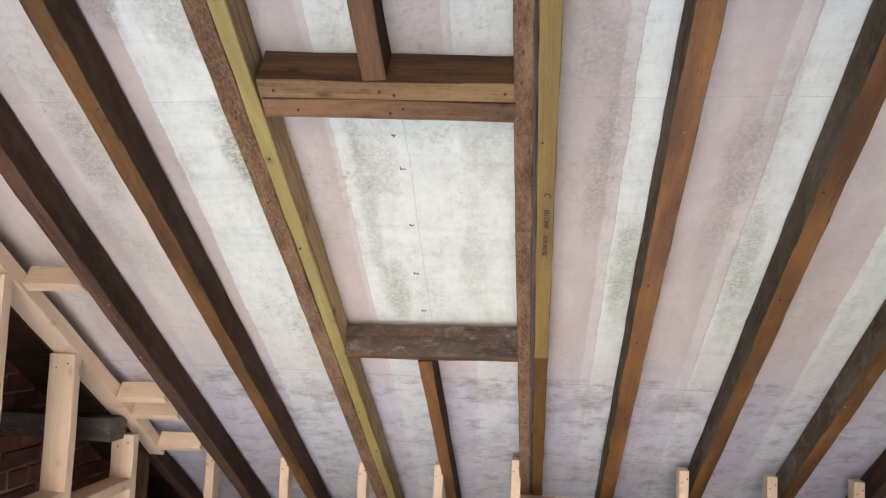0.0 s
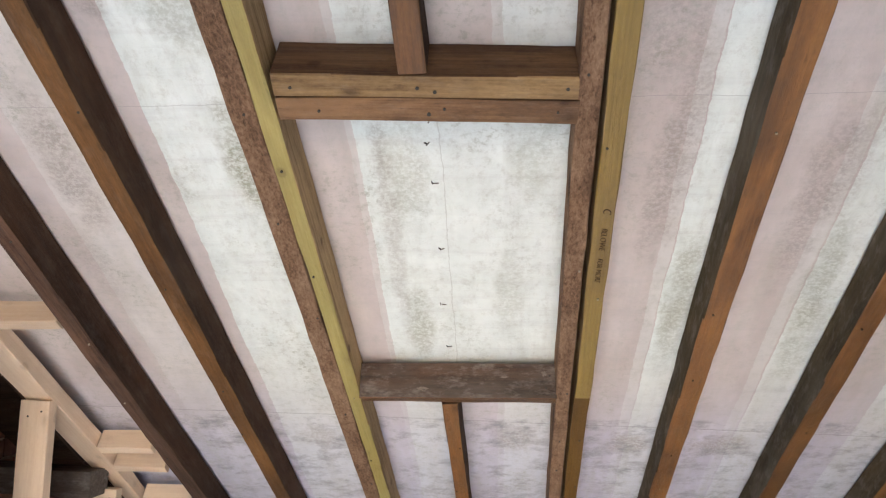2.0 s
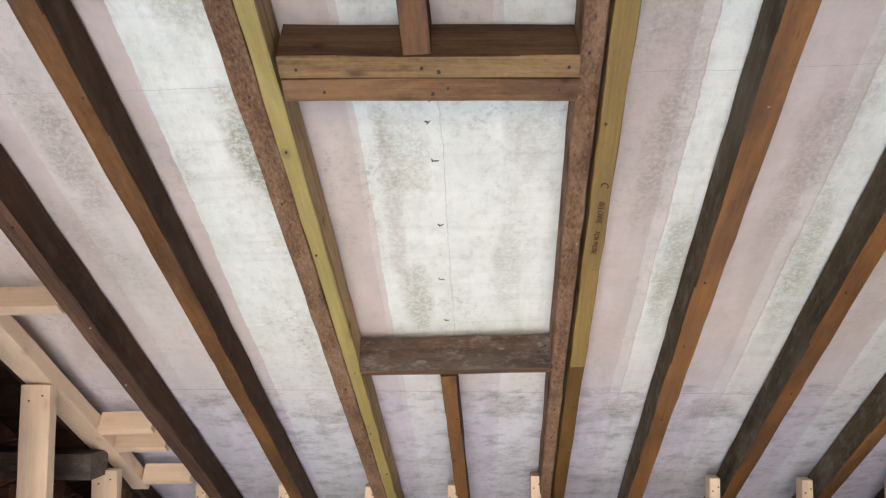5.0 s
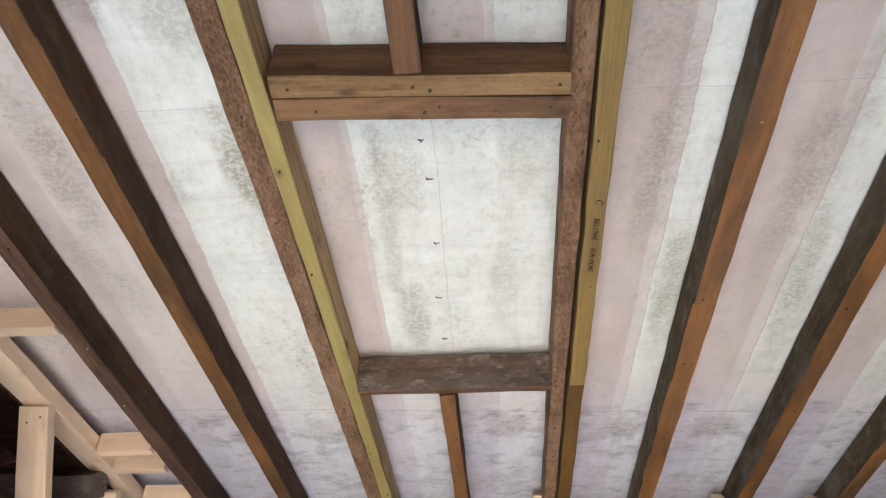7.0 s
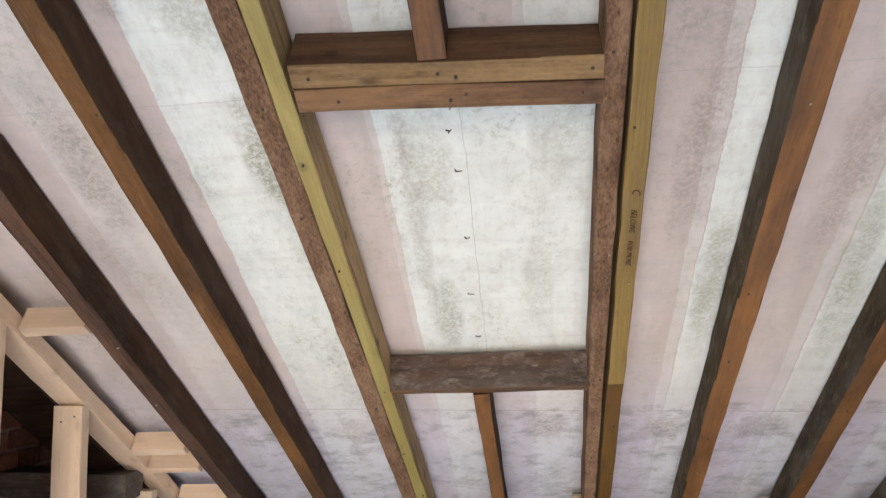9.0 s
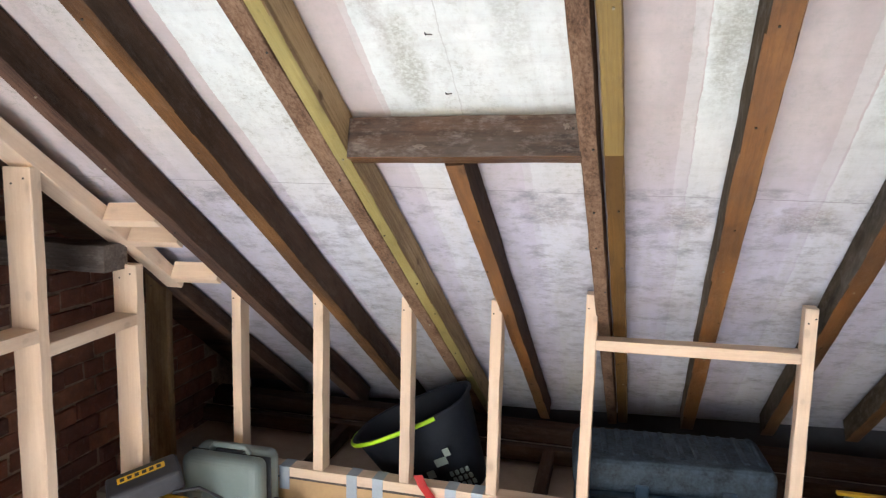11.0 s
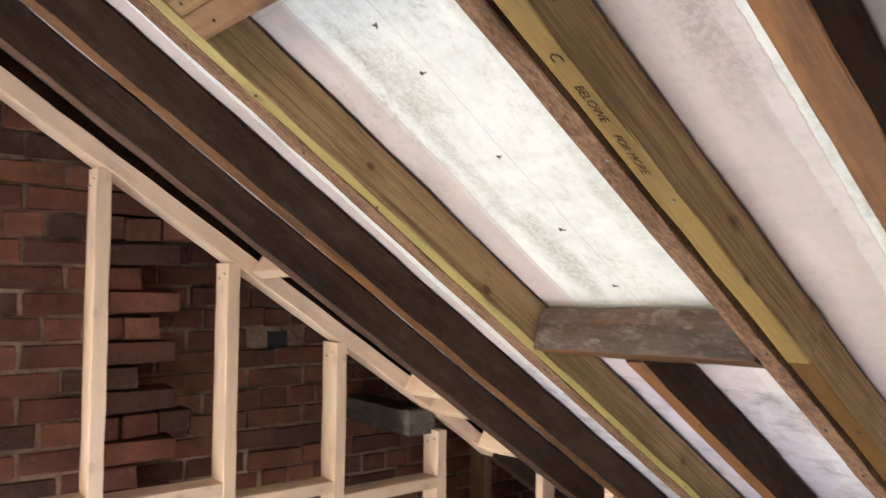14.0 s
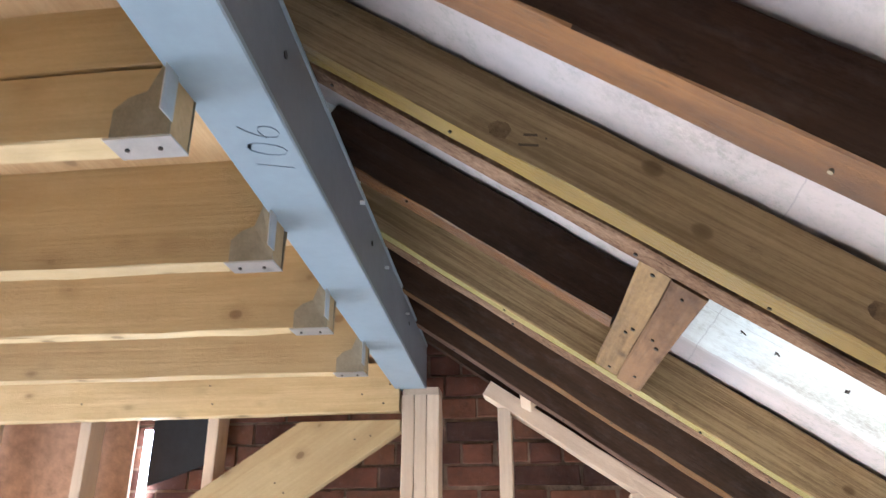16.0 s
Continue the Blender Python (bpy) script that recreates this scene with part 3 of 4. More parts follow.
# trimmers of the roof-window opening
upper_trimmer = thing("upper_trimmer", "double brown timber trimmer at the head of the opening", "trimmer", on_roof(0.27, -0.05))


def cross_timber(name, x0, x1, s0, s1, n0, n1, material, parent, label="", lean=0.0, below=None, skew=0.0):
    s, n = (s0 + s1) / 2, (n0 + n1) / 2
    return timber(name, on_roof(x0, s, n), on_roof(x1, s + skew, n), s1 - s0, n1 - n0, material, SLOPE_UP + lean * SLOPE_DOWN, parent, label, below)


# Underside tones lighter than the sides, as light from below would make them.
cross_timber("trimmer_board", 0.001, 0.534, -0.098, -0.0495, 0.0, DEPTH, M_TRIM_SHADED, upper_trimmer, below=M_TRIM, skew=0.022)
cross_timber("trimmer_board", 0.001, 0.536, -0.049, 0.0, -0.004, DEPTH - 0.004, M_TRIM_SHADED, upper_trimmer, below=M_TRIM_LOW, skew=0.022)
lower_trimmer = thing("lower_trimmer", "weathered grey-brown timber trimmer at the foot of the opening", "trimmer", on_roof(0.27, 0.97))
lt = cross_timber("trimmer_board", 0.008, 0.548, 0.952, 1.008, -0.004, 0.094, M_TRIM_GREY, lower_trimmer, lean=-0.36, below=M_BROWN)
for x, s, n_ in ((0.032, -0.070, -0.001), (0.255, -0.072, -0.001), (0.285, -0.064, -0.001), (0.075, -0.022, -0.005), (0.30, -0.030, -0.005), (0.272, -0.018, -0.005), (0.50, -0.026, -0.005), (0.515, -0.074, -0.001)):
    part("nail_hole", disc_bmesh(RND.uniform(0.0022, 0.0038), 0.003, 9), M_NAIL, upper_trimmer, "", ROOF @ pose(x, s + 0.04 * x, n_))
for x, n_ in ((0.185, 0.012), (0.52, 0.018), (0.53, 0.05)):
    part("nail_hole", disc_bmesh(0.004, 0.004, 9), M_NAIL, lower_trimmer, "", ROOF @ pose(x, 0.951 - 0.36 * (n_ - 0.047), n_, 90))


# ---- steel beam and joists ----
BEAM_SKEW = 2.33
beam = thing("steel_beam", "grey primed steel channel beam carrying the rafter heads", "beam", (-0.95, 0.47, 2.25))
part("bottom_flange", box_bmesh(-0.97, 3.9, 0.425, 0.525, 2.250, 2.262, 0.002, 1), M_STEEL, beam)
part("web", box_bmesh(-0.97, 3.9, 0.513, 0.5225, 2.2625, 2.395, 0.001, 1), M_STEEL_SHADED, beam, "grey steel web, shaded by its colour")
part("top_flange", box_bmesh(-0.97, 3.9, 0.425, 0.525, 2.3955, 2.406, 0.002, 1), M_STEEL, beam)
part("packing", box_bmesh(-0.95, 3.9, 0.455, 0.512, 2.264, 2.393, 0.002, 1), M_JOIST, beam, "timber packing in the channel")


# Black discs paint the shade inside the bolt holes.
for bx in (0.70, 0.06, -0.52):
    part("bolt_hole", disc_bmesh(0.006, 0.002), M_BLACK, beam, "", pose(bx, 0.5232, 2.345, 90))
for bx in (0.20, -0.10, -0.45):
    part("clip", box_bmesh(-0.008, 0.008, 0, 0.010, -0.001, 0.001), M_GALV, beam, "bright metal clip", pose(bx, 0.523, 2.372 - 0.02 * (bx < 0), 0, 0, 12))
lettering("writing", "106", 0.085, M_PENCIL, beam, pose(0.62, 0.488, 2.2493, 180, 0, 3), 1.1, -0.0040, 0.25)
beam.location = (-0.95, 0.450, 2.245)
beam.rotation_euler = (0, 0, radians(BEAM_SKEW))


def hanger(x0, x1, parent, bent):
    """A galvanised joist hanger: seat, two cheeks and a back strap."""
    w = 0.0015
    part("hanger_seat", box_bmesh(x0 - w, x1 + w, 0.372, 0.4525, 2.1540, 2.1562), M_GALV, parent, "bright galvanised hanger seat")
    for x, sgn in ((x0 - 2 * w, -1), (x1 + w, 1)):
        bm = bmesh.new()
        outline = [(0.380, 2.1563), (0.4515, 2.1563), (0.4515, 2.292), (0.434, 2.292), (0.431, 2.243), (0.418, 2.214), (0.397, 2.207), (0.380, 2.192)]
        a = [bm.verts.new((x, y, z)) for y, z in outline]
        b = [bm.verts.new((x + w, y, z)) for y, z in outline]
        bm.faces.new(a)
        bm.faces.new(b[::-1])
        for i in range(len(a)):
            j = (i + 1) % len(a)
            bm.faces.new((a[i], a[j], b[j], b[i]))
        if bent:
            for v in bm.verts:
                if v.co.z > 2.2:
                    v.co.x += sgn * bent * (v.co.z - 2.2)
        part("hanger_cheek", bm, M_DULL, parent, "bent galvanised hanger cheek")
    part("hanger_strap", box_bmesh(x1 + 0.004, x1 + 0.034, 0.4527, 0.4542, 2.17, 2.245), M_GALV, parent)
    part("seat_nail", disc_bmesh(0.003, 0.003, 8), M_NAIL, parent, "", pose((x0 + x1) / 2, 0.39, 2.153))
    part("seat_nail", disc_bmesh(0.003, 0.003, 8), M_NAIL, parent, "", pose((x0 + x1) / 2, 0.43, 2.153))


def joist(x0, x1, label, split=False, hung=True, bent=0.12):
    th = thing("ceiling_joist", label, "joist", ((x0 + x1) / 2, -1.3, 2.157), "ceiling joists")
    xm, end = (x0 + x1) / 2, 0.450 if hung else 0.424
    if split:
        timber("joist_board", (xm, -3.18, 2.202), (xm, end, 2.202), x1 - x0, 0.090, M_JOIST, parent=th)
        timber("joist_board", (xm, -3.18, 2.303), (xm, end, 2.303), x1 - x0, 0.104, M_JOIST, parent=th)
    else:
        timber("joist_board", (xm, -3.18, 2.2555), (xm, end, 2.2555), x1 - x0, 0.197, M_JOIST, parent=th)
    if hung:
        hanger(x0, x1, th, bent)
    th.location.y += 0.0315 - math.tan(radians(BEAM_SKEW)) * (0.748 - x0)
    th.location.z += 0.017
    return th


joist(1.150, 1.194, "new pine ceiling joist in a galvanised hanger", bent=0.05)
joist(1.54, 1.584, "new pine ceiling joist in a galvanised hanger", bent=0.05)
joist(1.94, 1.984, "new pine ceiling joist in a galvanised hanger", bent=0.05)
joist(0.748, 0.792, "new pine joist of two stacked boards in a hanger", True, bent=0.02)
joist(0.362, 0.406, "new knotty pine ceiling joist in a bent hanger", bent=0.2)
joist(-0.015, 0.029, "new knotty pine ceiling joist in a bent hanger", bent=0.15)
joist(-0.412, -0.368, "new pine ceiling joist in a galvanised hanger")
end_joist = thing("end_joist", "pale pine end joist meeting the post under the steel beam", "joist", (-0.94, -1.3, 2.15))
timber("joist_board", (-0.945, -3.18, 2.228), (-0.945, 0.420, 2.252), 0.044, 0.155, M_JOIST, parent=end_joist)

# post of three studs under the beam's end
post = thing("timber_post", "post of three pine studs nailed together under the steel beam", "post", (-0.975, 0.49, 0))
for k in range(3):
    timber("post_stud", (-0.975, 0.452 + 0.0395 * k, 0.0), (-0.975, 0.449 + 0.0395 * k, 2.225), 0.0385, 0.089, M_PINE, (1, 0, 0), post)
part("bearing_plate", box_bmesh(-1.02, -0.931, 0.432, 0.546, 2.2255, 2.2495), M_PINE, post, "short packing under the beam")

# sloping timber of the far roof side, with short studs
def sloping_board():
    m = Matrix.Translation((-0.955, 0.43, 2.10)) @ Matrix.Rotation(math.atan(0.66), 4, "X")
    inv = m.inverted()
    outline = ((0.425, 2.1495), (0.100, 2.1495), (-1.60, 1.030), (-1.55, 0.820), (0.425, 2.113))
    bm = bmesh.new()
    rows = [[bm.verts.new(inv @ Vector((x, y, z))) for y, z in outline] for x in (-0.977, -0.933)]
    bm.faces.new(rows[0])
    bm.faces.new(rows[1][::-1])
    for i in range(5):
        bm.faces.new((rows[0][i], rows[0][(i + 1) % 5], rows[1][(i + 1) % 5], rows[1][i]))
    for v in bm.verts:
        v.co = Vector((v.co.y, -v.co.x, v.co.z))
    bmesh.ops.recalc_face_normals(bm, faces=bm.faces)
    bmesh.ops.bevel(bm, geom=bm.edges[:], offset=0.002, segments=1, affect="EDGES")
    return finish("sloping_joist", bm, M_JOIST, None, "", m @ Matrix.Rotation(radians(90), 4, "Z"))


back_rafter = tagged(sloping_board(), "knotty pine timber sloping down beside the gable", "rafter")
cripple = thing("cripple_studs", "short pine studs above and below the sloping timber", "stud frame", (-0.955, -0.2, 1.5))
for y, z0, z1 in ((-0.213, 1.83, 2.20), (-0.665, 1.52, 2.20), (-1.05, 1.30, 2.20)):
    timber("stud", (-1.022, y, z0), (-1.022, y, z1), 0.038, 0.089, M_PINE, (1, 0, 0), cripple)
for y, z1 in ((0.062, 1.70), (-0.33, 1.44)):
    timber("stud", (-0.975, y, 0.0), (-0.975, y, z1 + 0.18), 0.038, 0.062, M_PINE, (1, 0, 0), cripple)
strand = shell("strand_board", -1.11, -1.095, -2.6, -0.545, 1.2, 2.30, M_OSB, "reddish strand board sheet behind the far studs", "board")
black_sheet = shell("black_sheet", -1.135, -1.13, -0.50, -0.235, 1.97, 2.30, M_BLACK, "black plastic sheet hung by the gable", "sheet")
for v in black_sheet.data.vertices:
    if v.co.z < 2.1 and v.co.y > -0.4:
        v.co.z += 0.09
shell("daylight_gap", -1.142, -1.137, -0.533, -0.506, 1.80, 2.165, M_DAY, "bright daylight through a narrow gap", "gap")

# ---- stud frame against the gable ----
FX = -0.898
gable_frame = thing("gable_stud_frame", "new planed pine stud frame standing along the brick gable", "stud frame", (FX - 0.045, 1.5, 0))


def plate_under(y):
    return 2.186 - 0.6705 * (y - 0.736)


PL = Vector((0, 1, -0.6705)).normalized()
PUP = Vector((0, 0.6705, 1)).normalized()
a, b = Vector((FX - 0.045, 0.69, plate_under(0.69))), Vector((FX - 0.045, 2.28, plate_under(2.28)))
timber("top_plate", a + PUP * 0.0245, b + PUP * 0.0245, 0.089, 0.049, M_PINE, PUP, gable_frame, "sloping top plate")
timber("top_plate", (-0.934, 2.300, 1.168), (-0.934, 2.560, 0.980), 0.062, 0.045, M_PINE, PUP, gable_frame, "short sloping plate end")
STUDS = ((0.755, 0.0), (1.135, 0.0), (1.507, 0.0), (1.881, 0.0))
for y, z in STUDS:
    timber("stud", (FX - 0.0445, y, z), (FX - 0.0445, y, plate_under(y) - 0.001), 0.039, 0.089, M_PINE, (1, 0, 0), gable_frame)
timber("stud", (FX - 0.0445, 2.305, 0.0), (FX - 0.0445, 2.305, 1.085), 0.039, 0.089, M_PINE, (1, 0, 0), gable_frame)
# Darker timber tone stands for the shade on this stud.
timber("stud", (-1.055, 2.625, 0.06), (-1.055, 2.625, 0.99), 0.038, 0.089, M_TRIM, (1, 0, 0), gable_frame, "corner stud in a darker wood tone for the eaves shade")
for y0, y1, z in ((1.155, 1.487, 1.005), (1.527, 1.861, 0.955), (1.901, 2.285, 0.905), (0.775, 1.115, 1.02)):
    timber("noggin", (FX - 0.0445, y0, z), (FX - 0.0445, y1, z), 0.086, 0.038, M_PINE, parent=gable_frame)
box("sole_plate", FX - 0.089, FX, 0.60, 2.34, 0.0, 0.038, M_PINE, gable_frame, bevel=0.002)

# blocks that tie the frame to the first rafter
for s, w in ((0.655, 0.0), (1.345, 0.0), (1.480, 0.0), (1.755, 0.0), (-0.27, 0.0)):
    ob = cross_timber("tie_block", -0.893 + w, -0.7165, s - 0.019, s + 0.019, 0.003, 0.068, M_PINE, None)
    tagged(ob, "short pale pine block between the frame and a rafter", "block", "tie blocks")

# old purlin stub
tagged(timber("purlin_stub", (-1.40, 2.245, 1.115), (-0.940, 2.245, 1.115), 0.115, 0.085, M_GREYWOOD), "dusty grey end of an old purlin from the gable", "purlin")

# ---- knee wall ----
KY = 2.632
knee = thing("knee_wall_frame", "low new pine stud wall under the rafters", "stud frame", (0.4, KY + 0.03, 0.26))
part("sole_plate", timber_bmesh(3.9, 0.063, 0.038, seed=5), M_PINE, knee, "", pose(1.10, KY + 0.030, 0.277))
for x, z in ((-0.737, 0.963), (-0.413, 0.968), (-0.083, 0.972), (0.232, 0.985), (0.543, 1.028), (1.197, 1.034), (1.527, 1.036), (1.845, 1.04), (2.165, 1.04), (2.475, 1.0)):
    timber("stud", (x, KY + 0.0315, 0.2965), (x, KY + 0.0315, z), 0.038, 0.063, M_PINE, (0, 1, 0), knee)
timber("header", (0.563, KY + 0.0315, 0.862), (1.177, KY + 0.0315, 0.876), 0.062, 0.036, M_PINE, parent=knee)
kerb = shell("upstand_board", -0.86, 4.0, KY + 0.004, KY + 0.05, 0.0, 0.250, M_BOARD, "tan board facing under the knee wall", "board")
shell("upstand_edge", -0.86, 4.0, KY - 0.001, KY + 0.05, 0.2505, 0.2575, M_GREYWOOD, "thin grey board edge under the sole plate", "trim")


def tape(x, low, wide=0.040):
    th = thing("tape_strip", "strip of grey-blue cloth tape folded over the plate", "tape", (x, KY, 0.297), "tape strips")
    part("tape_top", box_bmesh(x - wide / 2, x + wide / 2, KY - 0.005, KY + 0.062, 0.2968, 0.2982), M_TAPE, th)
    part("tape_front", box_bmesh(x - wide / 2, x + wide / 2, KY - 0.0065, KY - 0.0050, low, 0.2982), M_TAPE, th)


for x, low in ((-0.545, 0.21), (-0.279, 0.10), (-0.180, 0.10), (0.09, 0.16), (0.185, 0.16)):
    tape(x, low)

# red strap over the plate
strap = bmesh.new()
path = [(-0.045, KY + 0.03, 0.315), (-0.028, KY - 0.012, 0.335), (-0.005, KY - 0.022, 0.30), (0.022, KY - 0.020, 0.265), (0.012, KY - 0.022, 0.215), (-0.012, KY - 0.022, 0.15), (-0.03, KY - 0.02, 0.06)]
vs = []
for x, y, z in path:
    vs.append((strap.verts.new((x - 0.017, y, z)), strap.verts.new((x + 0.017, y, z + 0.006))))
for (p, q), (r, s_) in zip(vs, vs[1:]):
    strap.faces.new((p, q, s_, r))
bmesh.ops.solidify(strap, geom=strap.faces[:], thickness=0.004)
tagged(finish("red_strap", strap, M_RED), "bright red webbing strap hanging over the plate", "strap")

# wall plate and ceiling ties at the eaves
tagged(timber("wall_plate", (-1.5, 3.60, 0.165), (4.0, 3.60, 0.165), 0.10, 0.075, M_DARK), "old dark wall plate at the rafter feet", "plate")
tagged(timber("eaves_rail", (-1.5, 3.46, 0.115), (4.0, 3.46, 0.115), 0.05, 0.07, M_DARK), "old dark rail in the eaves void", "rail")
for x in (-0.62, 0.36, 1.30, 1.95):
    tagged(timber("floor_joist", (x, 2.70, 0.10), (x - 0.02, 3.45, 0.11), 0.05, 0.075, M_DARK), "old dark floor joist in the eaves void", "joist", "floor joists")

# ---- loose things ----
EAVES_SHIFT = Vector((0.035, 0.03, 0.0))


def tub():
    th = thing("plastic_tub", "black plastic tub with a lime rim, tipped in the eaves", "tub", (-0.06, 3.0, 0.06))
    m = pose(-0.02, 3.00, 0.115, 4, -27, 0)
    n = 40

    def ring(bm, u, grow=0.0):
        z = 0.36 * u
        rx, ry = 0.165 + 0.085 * u + grow, 0.12 + 0.06 * u + grow
        return [bm.verts.new((rx * math.copysign(abs(math.cos(k * math.tau / n)) ** 0.75, math.cos(k * math.tau / n)),
                              ry * math.copysign(abs(math.sin(k * math.tau / n)) ** 0.75, math.sin(k * math.tau / n)), z)) for k in range(n)]

    def join(bm, a, b):
        for k in range(n):
            bm.faces.new((a[k], a[(k + 1) % n], b[(k + 1) % n], b[k]))

    bm = bmesh.new()
    rows = [ring(bm, u) for u in (0, 0.03, 0.2, 0.4, 0.6, 0.8, 0.93, 1.0)] + [ring(bm, 1.0, 0.012), ring(bm, 0.965, 0.012)]
    bm.faces.new(rows[0][::-1])
    for p, q in zip(rows, rows[1:]):
        join(bm, p, q)
    inner = [ring(bm, u, -0.006) for u in (0.985, 0.5, 0.05)]
    for p, q in zip(inner, inner[1:]):
        join(bm, p, q)
    bm.faces.new(inner[-1])
    part("tub_body", bm, M_TUB, th, "", m, True)
    pts = []
    for k in range(24):
        ang = math.radians(178 + 120 * k / 23)
        c, s_ = math.cos(ang), math.sin(ang)
        pts.append((0.264 * math.copysign(abs(c) ** 0.75, c), 0.194 * math.copysign(abs(s_) ** 0.75, s_), 0.352))
    part("rim_band", tube_bmesh(pts, 0.0085, 8), M_LIME, th, "lime green rim band", m, True)
    for i, (u, w) in enumerate(((0.62, 0.03), (0.72, 0.05), (0.80, 0.025))):
        part("print_block", box_bmesh(0.02 + 0.05 * i, 0.02 + 0.05 * i + w, -0.162 - 0.02 * u, -0.158 - 0.02 * u, 0.36 * u - 0.09, 0.36 * u - 0.06), M_GREY, th, "pale printed mark", m)
    for r in range(3):
        for c in range(4):
            part("slot", box_bmesh(0.10 + 0.022 * c, 0.115 + 0.022 * c, -0.150 - 0.008 * r, -0.142 - 0.008 * r, 0.05 + 0.03 * r, 0.07 + 0.03 * r, 0.003, 1), M_GREY, th, "open slot in the side", m)
    return th


tub().location += Vector((0.012, 0.03, -0.014))


def trunk():
    th = thing("storage_trunk", "long dusty blue plastic trunk lying in the eaves", "trunk", (0.79, 3.02, 0.06))
    part("trunk_body", box_bmesh(0.455, 1.135, 2.845, 3.17, 0.075, 0.235, 0.02, 3), M_CASE, th)
    bm = box_bmesh(0.44, 1.15, 2.835, 3.18, 0.236, 0.345, 0.035, 4)
    part("lid", bm, M_CASE_TOP, th, "grey with dust over the blue lid")
    for i in range(12):
        x = 0.49 + 0.055 * i
        part("lid_rib", box_bmesh(x, x + 0.022, 2.90, 3.15, 0.340, 0.350, 0.004, 1), M_CASE_TOP, th)
    for x in (0.66, 0.96):
        part("latch", box_bmesh(x, x + 0.05, 2.825, 2.850, 0.19, 0.275, 0.006, 2), M_CASE, th)
    part("side_rail", box_bmesh(0.50, 1.10, 2.828, 2.846, 0.205, 0.228, 0.005, 2), M_CASE, th)
    for x in (0.54, 1.05):
        bm = bmesh.new()
        bmesh.ops.create_cone(bm, cap_ends=True, segments=24, radius1=0.042, radius2=0.036, depth=0.03)
        bmesh.ops.bevel(bm, geom=[e for e in bm.edges if e.calc_face_angle(0) > 0.7], offset=0.006, segments=2, affect="EDGES")
        wheel = part("wheel", bm, M_BLACK, th, "black plastic wheel", pose(x, 2.828, 0.105, 90), True)
        part("hub", disc_bmesh(0.012, 0.01, 16), M_GREY, wheel, "", pose(x, 2.812, 0.105, 90))
    th.rotation_euler = (0, 0, radians(6))
    th.scale = (1, 1, 1.14)
    return th


trunk().location += EAVES_SHIFT


def grey_case():
    th = thing("tool_case", "grey-green moulded plastic case standing by the knee wall", "case", (-0.72, 2.50, 0))
    part("case_shell", box_bmesh(-0.875, -0.565, 2.400, 2.490, 0.0, 0.388, 0.035, 5), M_GREY, th)
    part("case_shell", box_bmesh(-0.875, -0.565, 2.492, 2.580, 0.0, 0.388, 0.035, 5), M_GREY, th)
    part("handle", tube_bmesh([(-0.80, 2.49, 0.380), (-0.785, 2.49, 0.402), (-0.66, 2.49, 0.402), (-0.645, 2.49, 0.380)], 0.010, 10), M_GREY, th, "carrying handle", None, True)
    # Black patch draws the shade in the handle recess.
    part("recess", box_bmesh(-0.775, -0.670, 2.478, 2.502, 0.383, 0.3885), M_BLACK, th, "black patch for the shade below the handle")
    part("seam", box_bmesh(-0.878, -0.562, 2.4895, 2.4925, 0.01, 0.378), M_BLACK, th)
    for x in (-0.80, -0.63):
        part("latch", box_bmesh(x - 0.02, x + 0.02, 2.392, 2.402, 0.20, 0.26, 0.004, 2), M_GREY, th)
    for i in range(4):
        part("moulded_rib", box_bmesh(-0.845, -0.595, 2.3965, 2.4005, 0.06 + 0.03 * i, 0.066 + 0.03 * i, 0.002, 1), M_GREY, th)
    return th


grey_case().location += Vector((0.02, 0.025, 0))


def power_tool():
    th = thing("power_tool", "black and yellow cordless tool with a printed label", "tool", (-0.84, 2.20, 0.0))
    m = pose(-0.835, 2.165, 0.395, 14, -16, 38)
    part("battery", box_bmesh(-0.115, 0.115, -0.055, 0.055, -0.04, 0.035, 0.014, 3), M_BLACK, th, "black battery housing", m)
    part("label_strip", box_bmesh(-0.075, 0.075, -0.002, 0.026, 0.0345, 0.0358), M_YELLOW, th, "yellow label strip", m)
    for i in range(6):
        part("label_bar", box_bmesh(-0.066 + 0.023 * i, -0.052 + 0.023 * i, 0.004, 0.020, 0.0356, 0.0364), M_BLACK, th, "", m)
    part("tool_body", box_bmesh(-0.895, -0.705, 2.16, 2.245, 0.0, 0.335, 0.022, 3), M_YELLOW, th, "yellow tool body")
    part("grip", box_bmesh(-0.712, -0.690, 2.15, 2.25, 0.0, 0.33, 0.008, 2), M_BLACK, th, "black rubber edge")
    for x in (-0.86, -0.80):
        part("knob", disc_bmesh(0.026, 0.05, 18), M_ORANGE, th, "orange knob", pose(x, 2.145, 0.275, 70), True)
    part("cable", tube_bmesh([(-0.73, 2.16, 0.38), (-0.66, 2.20, 0.39), (-0.625, 2.28, 0.32), (-0.625, 2.33, 0.18), (-0.64, 2.32, 0.02)], 0.005, 8), M_BLACK, th, "black cable", None, True)
    part("cable", tube_bmesh([(-1.02, 2.14, 0.265), (-0.96, 2.12, 0.30), (-0.87, 2.115, 0.315), (-0.78, 2.12, 0.285)], 0.004, 8), M_BLACK, th, "black cable", None, True)
    return th


power_tool().location += Vector((0.02, 0.015, 0))


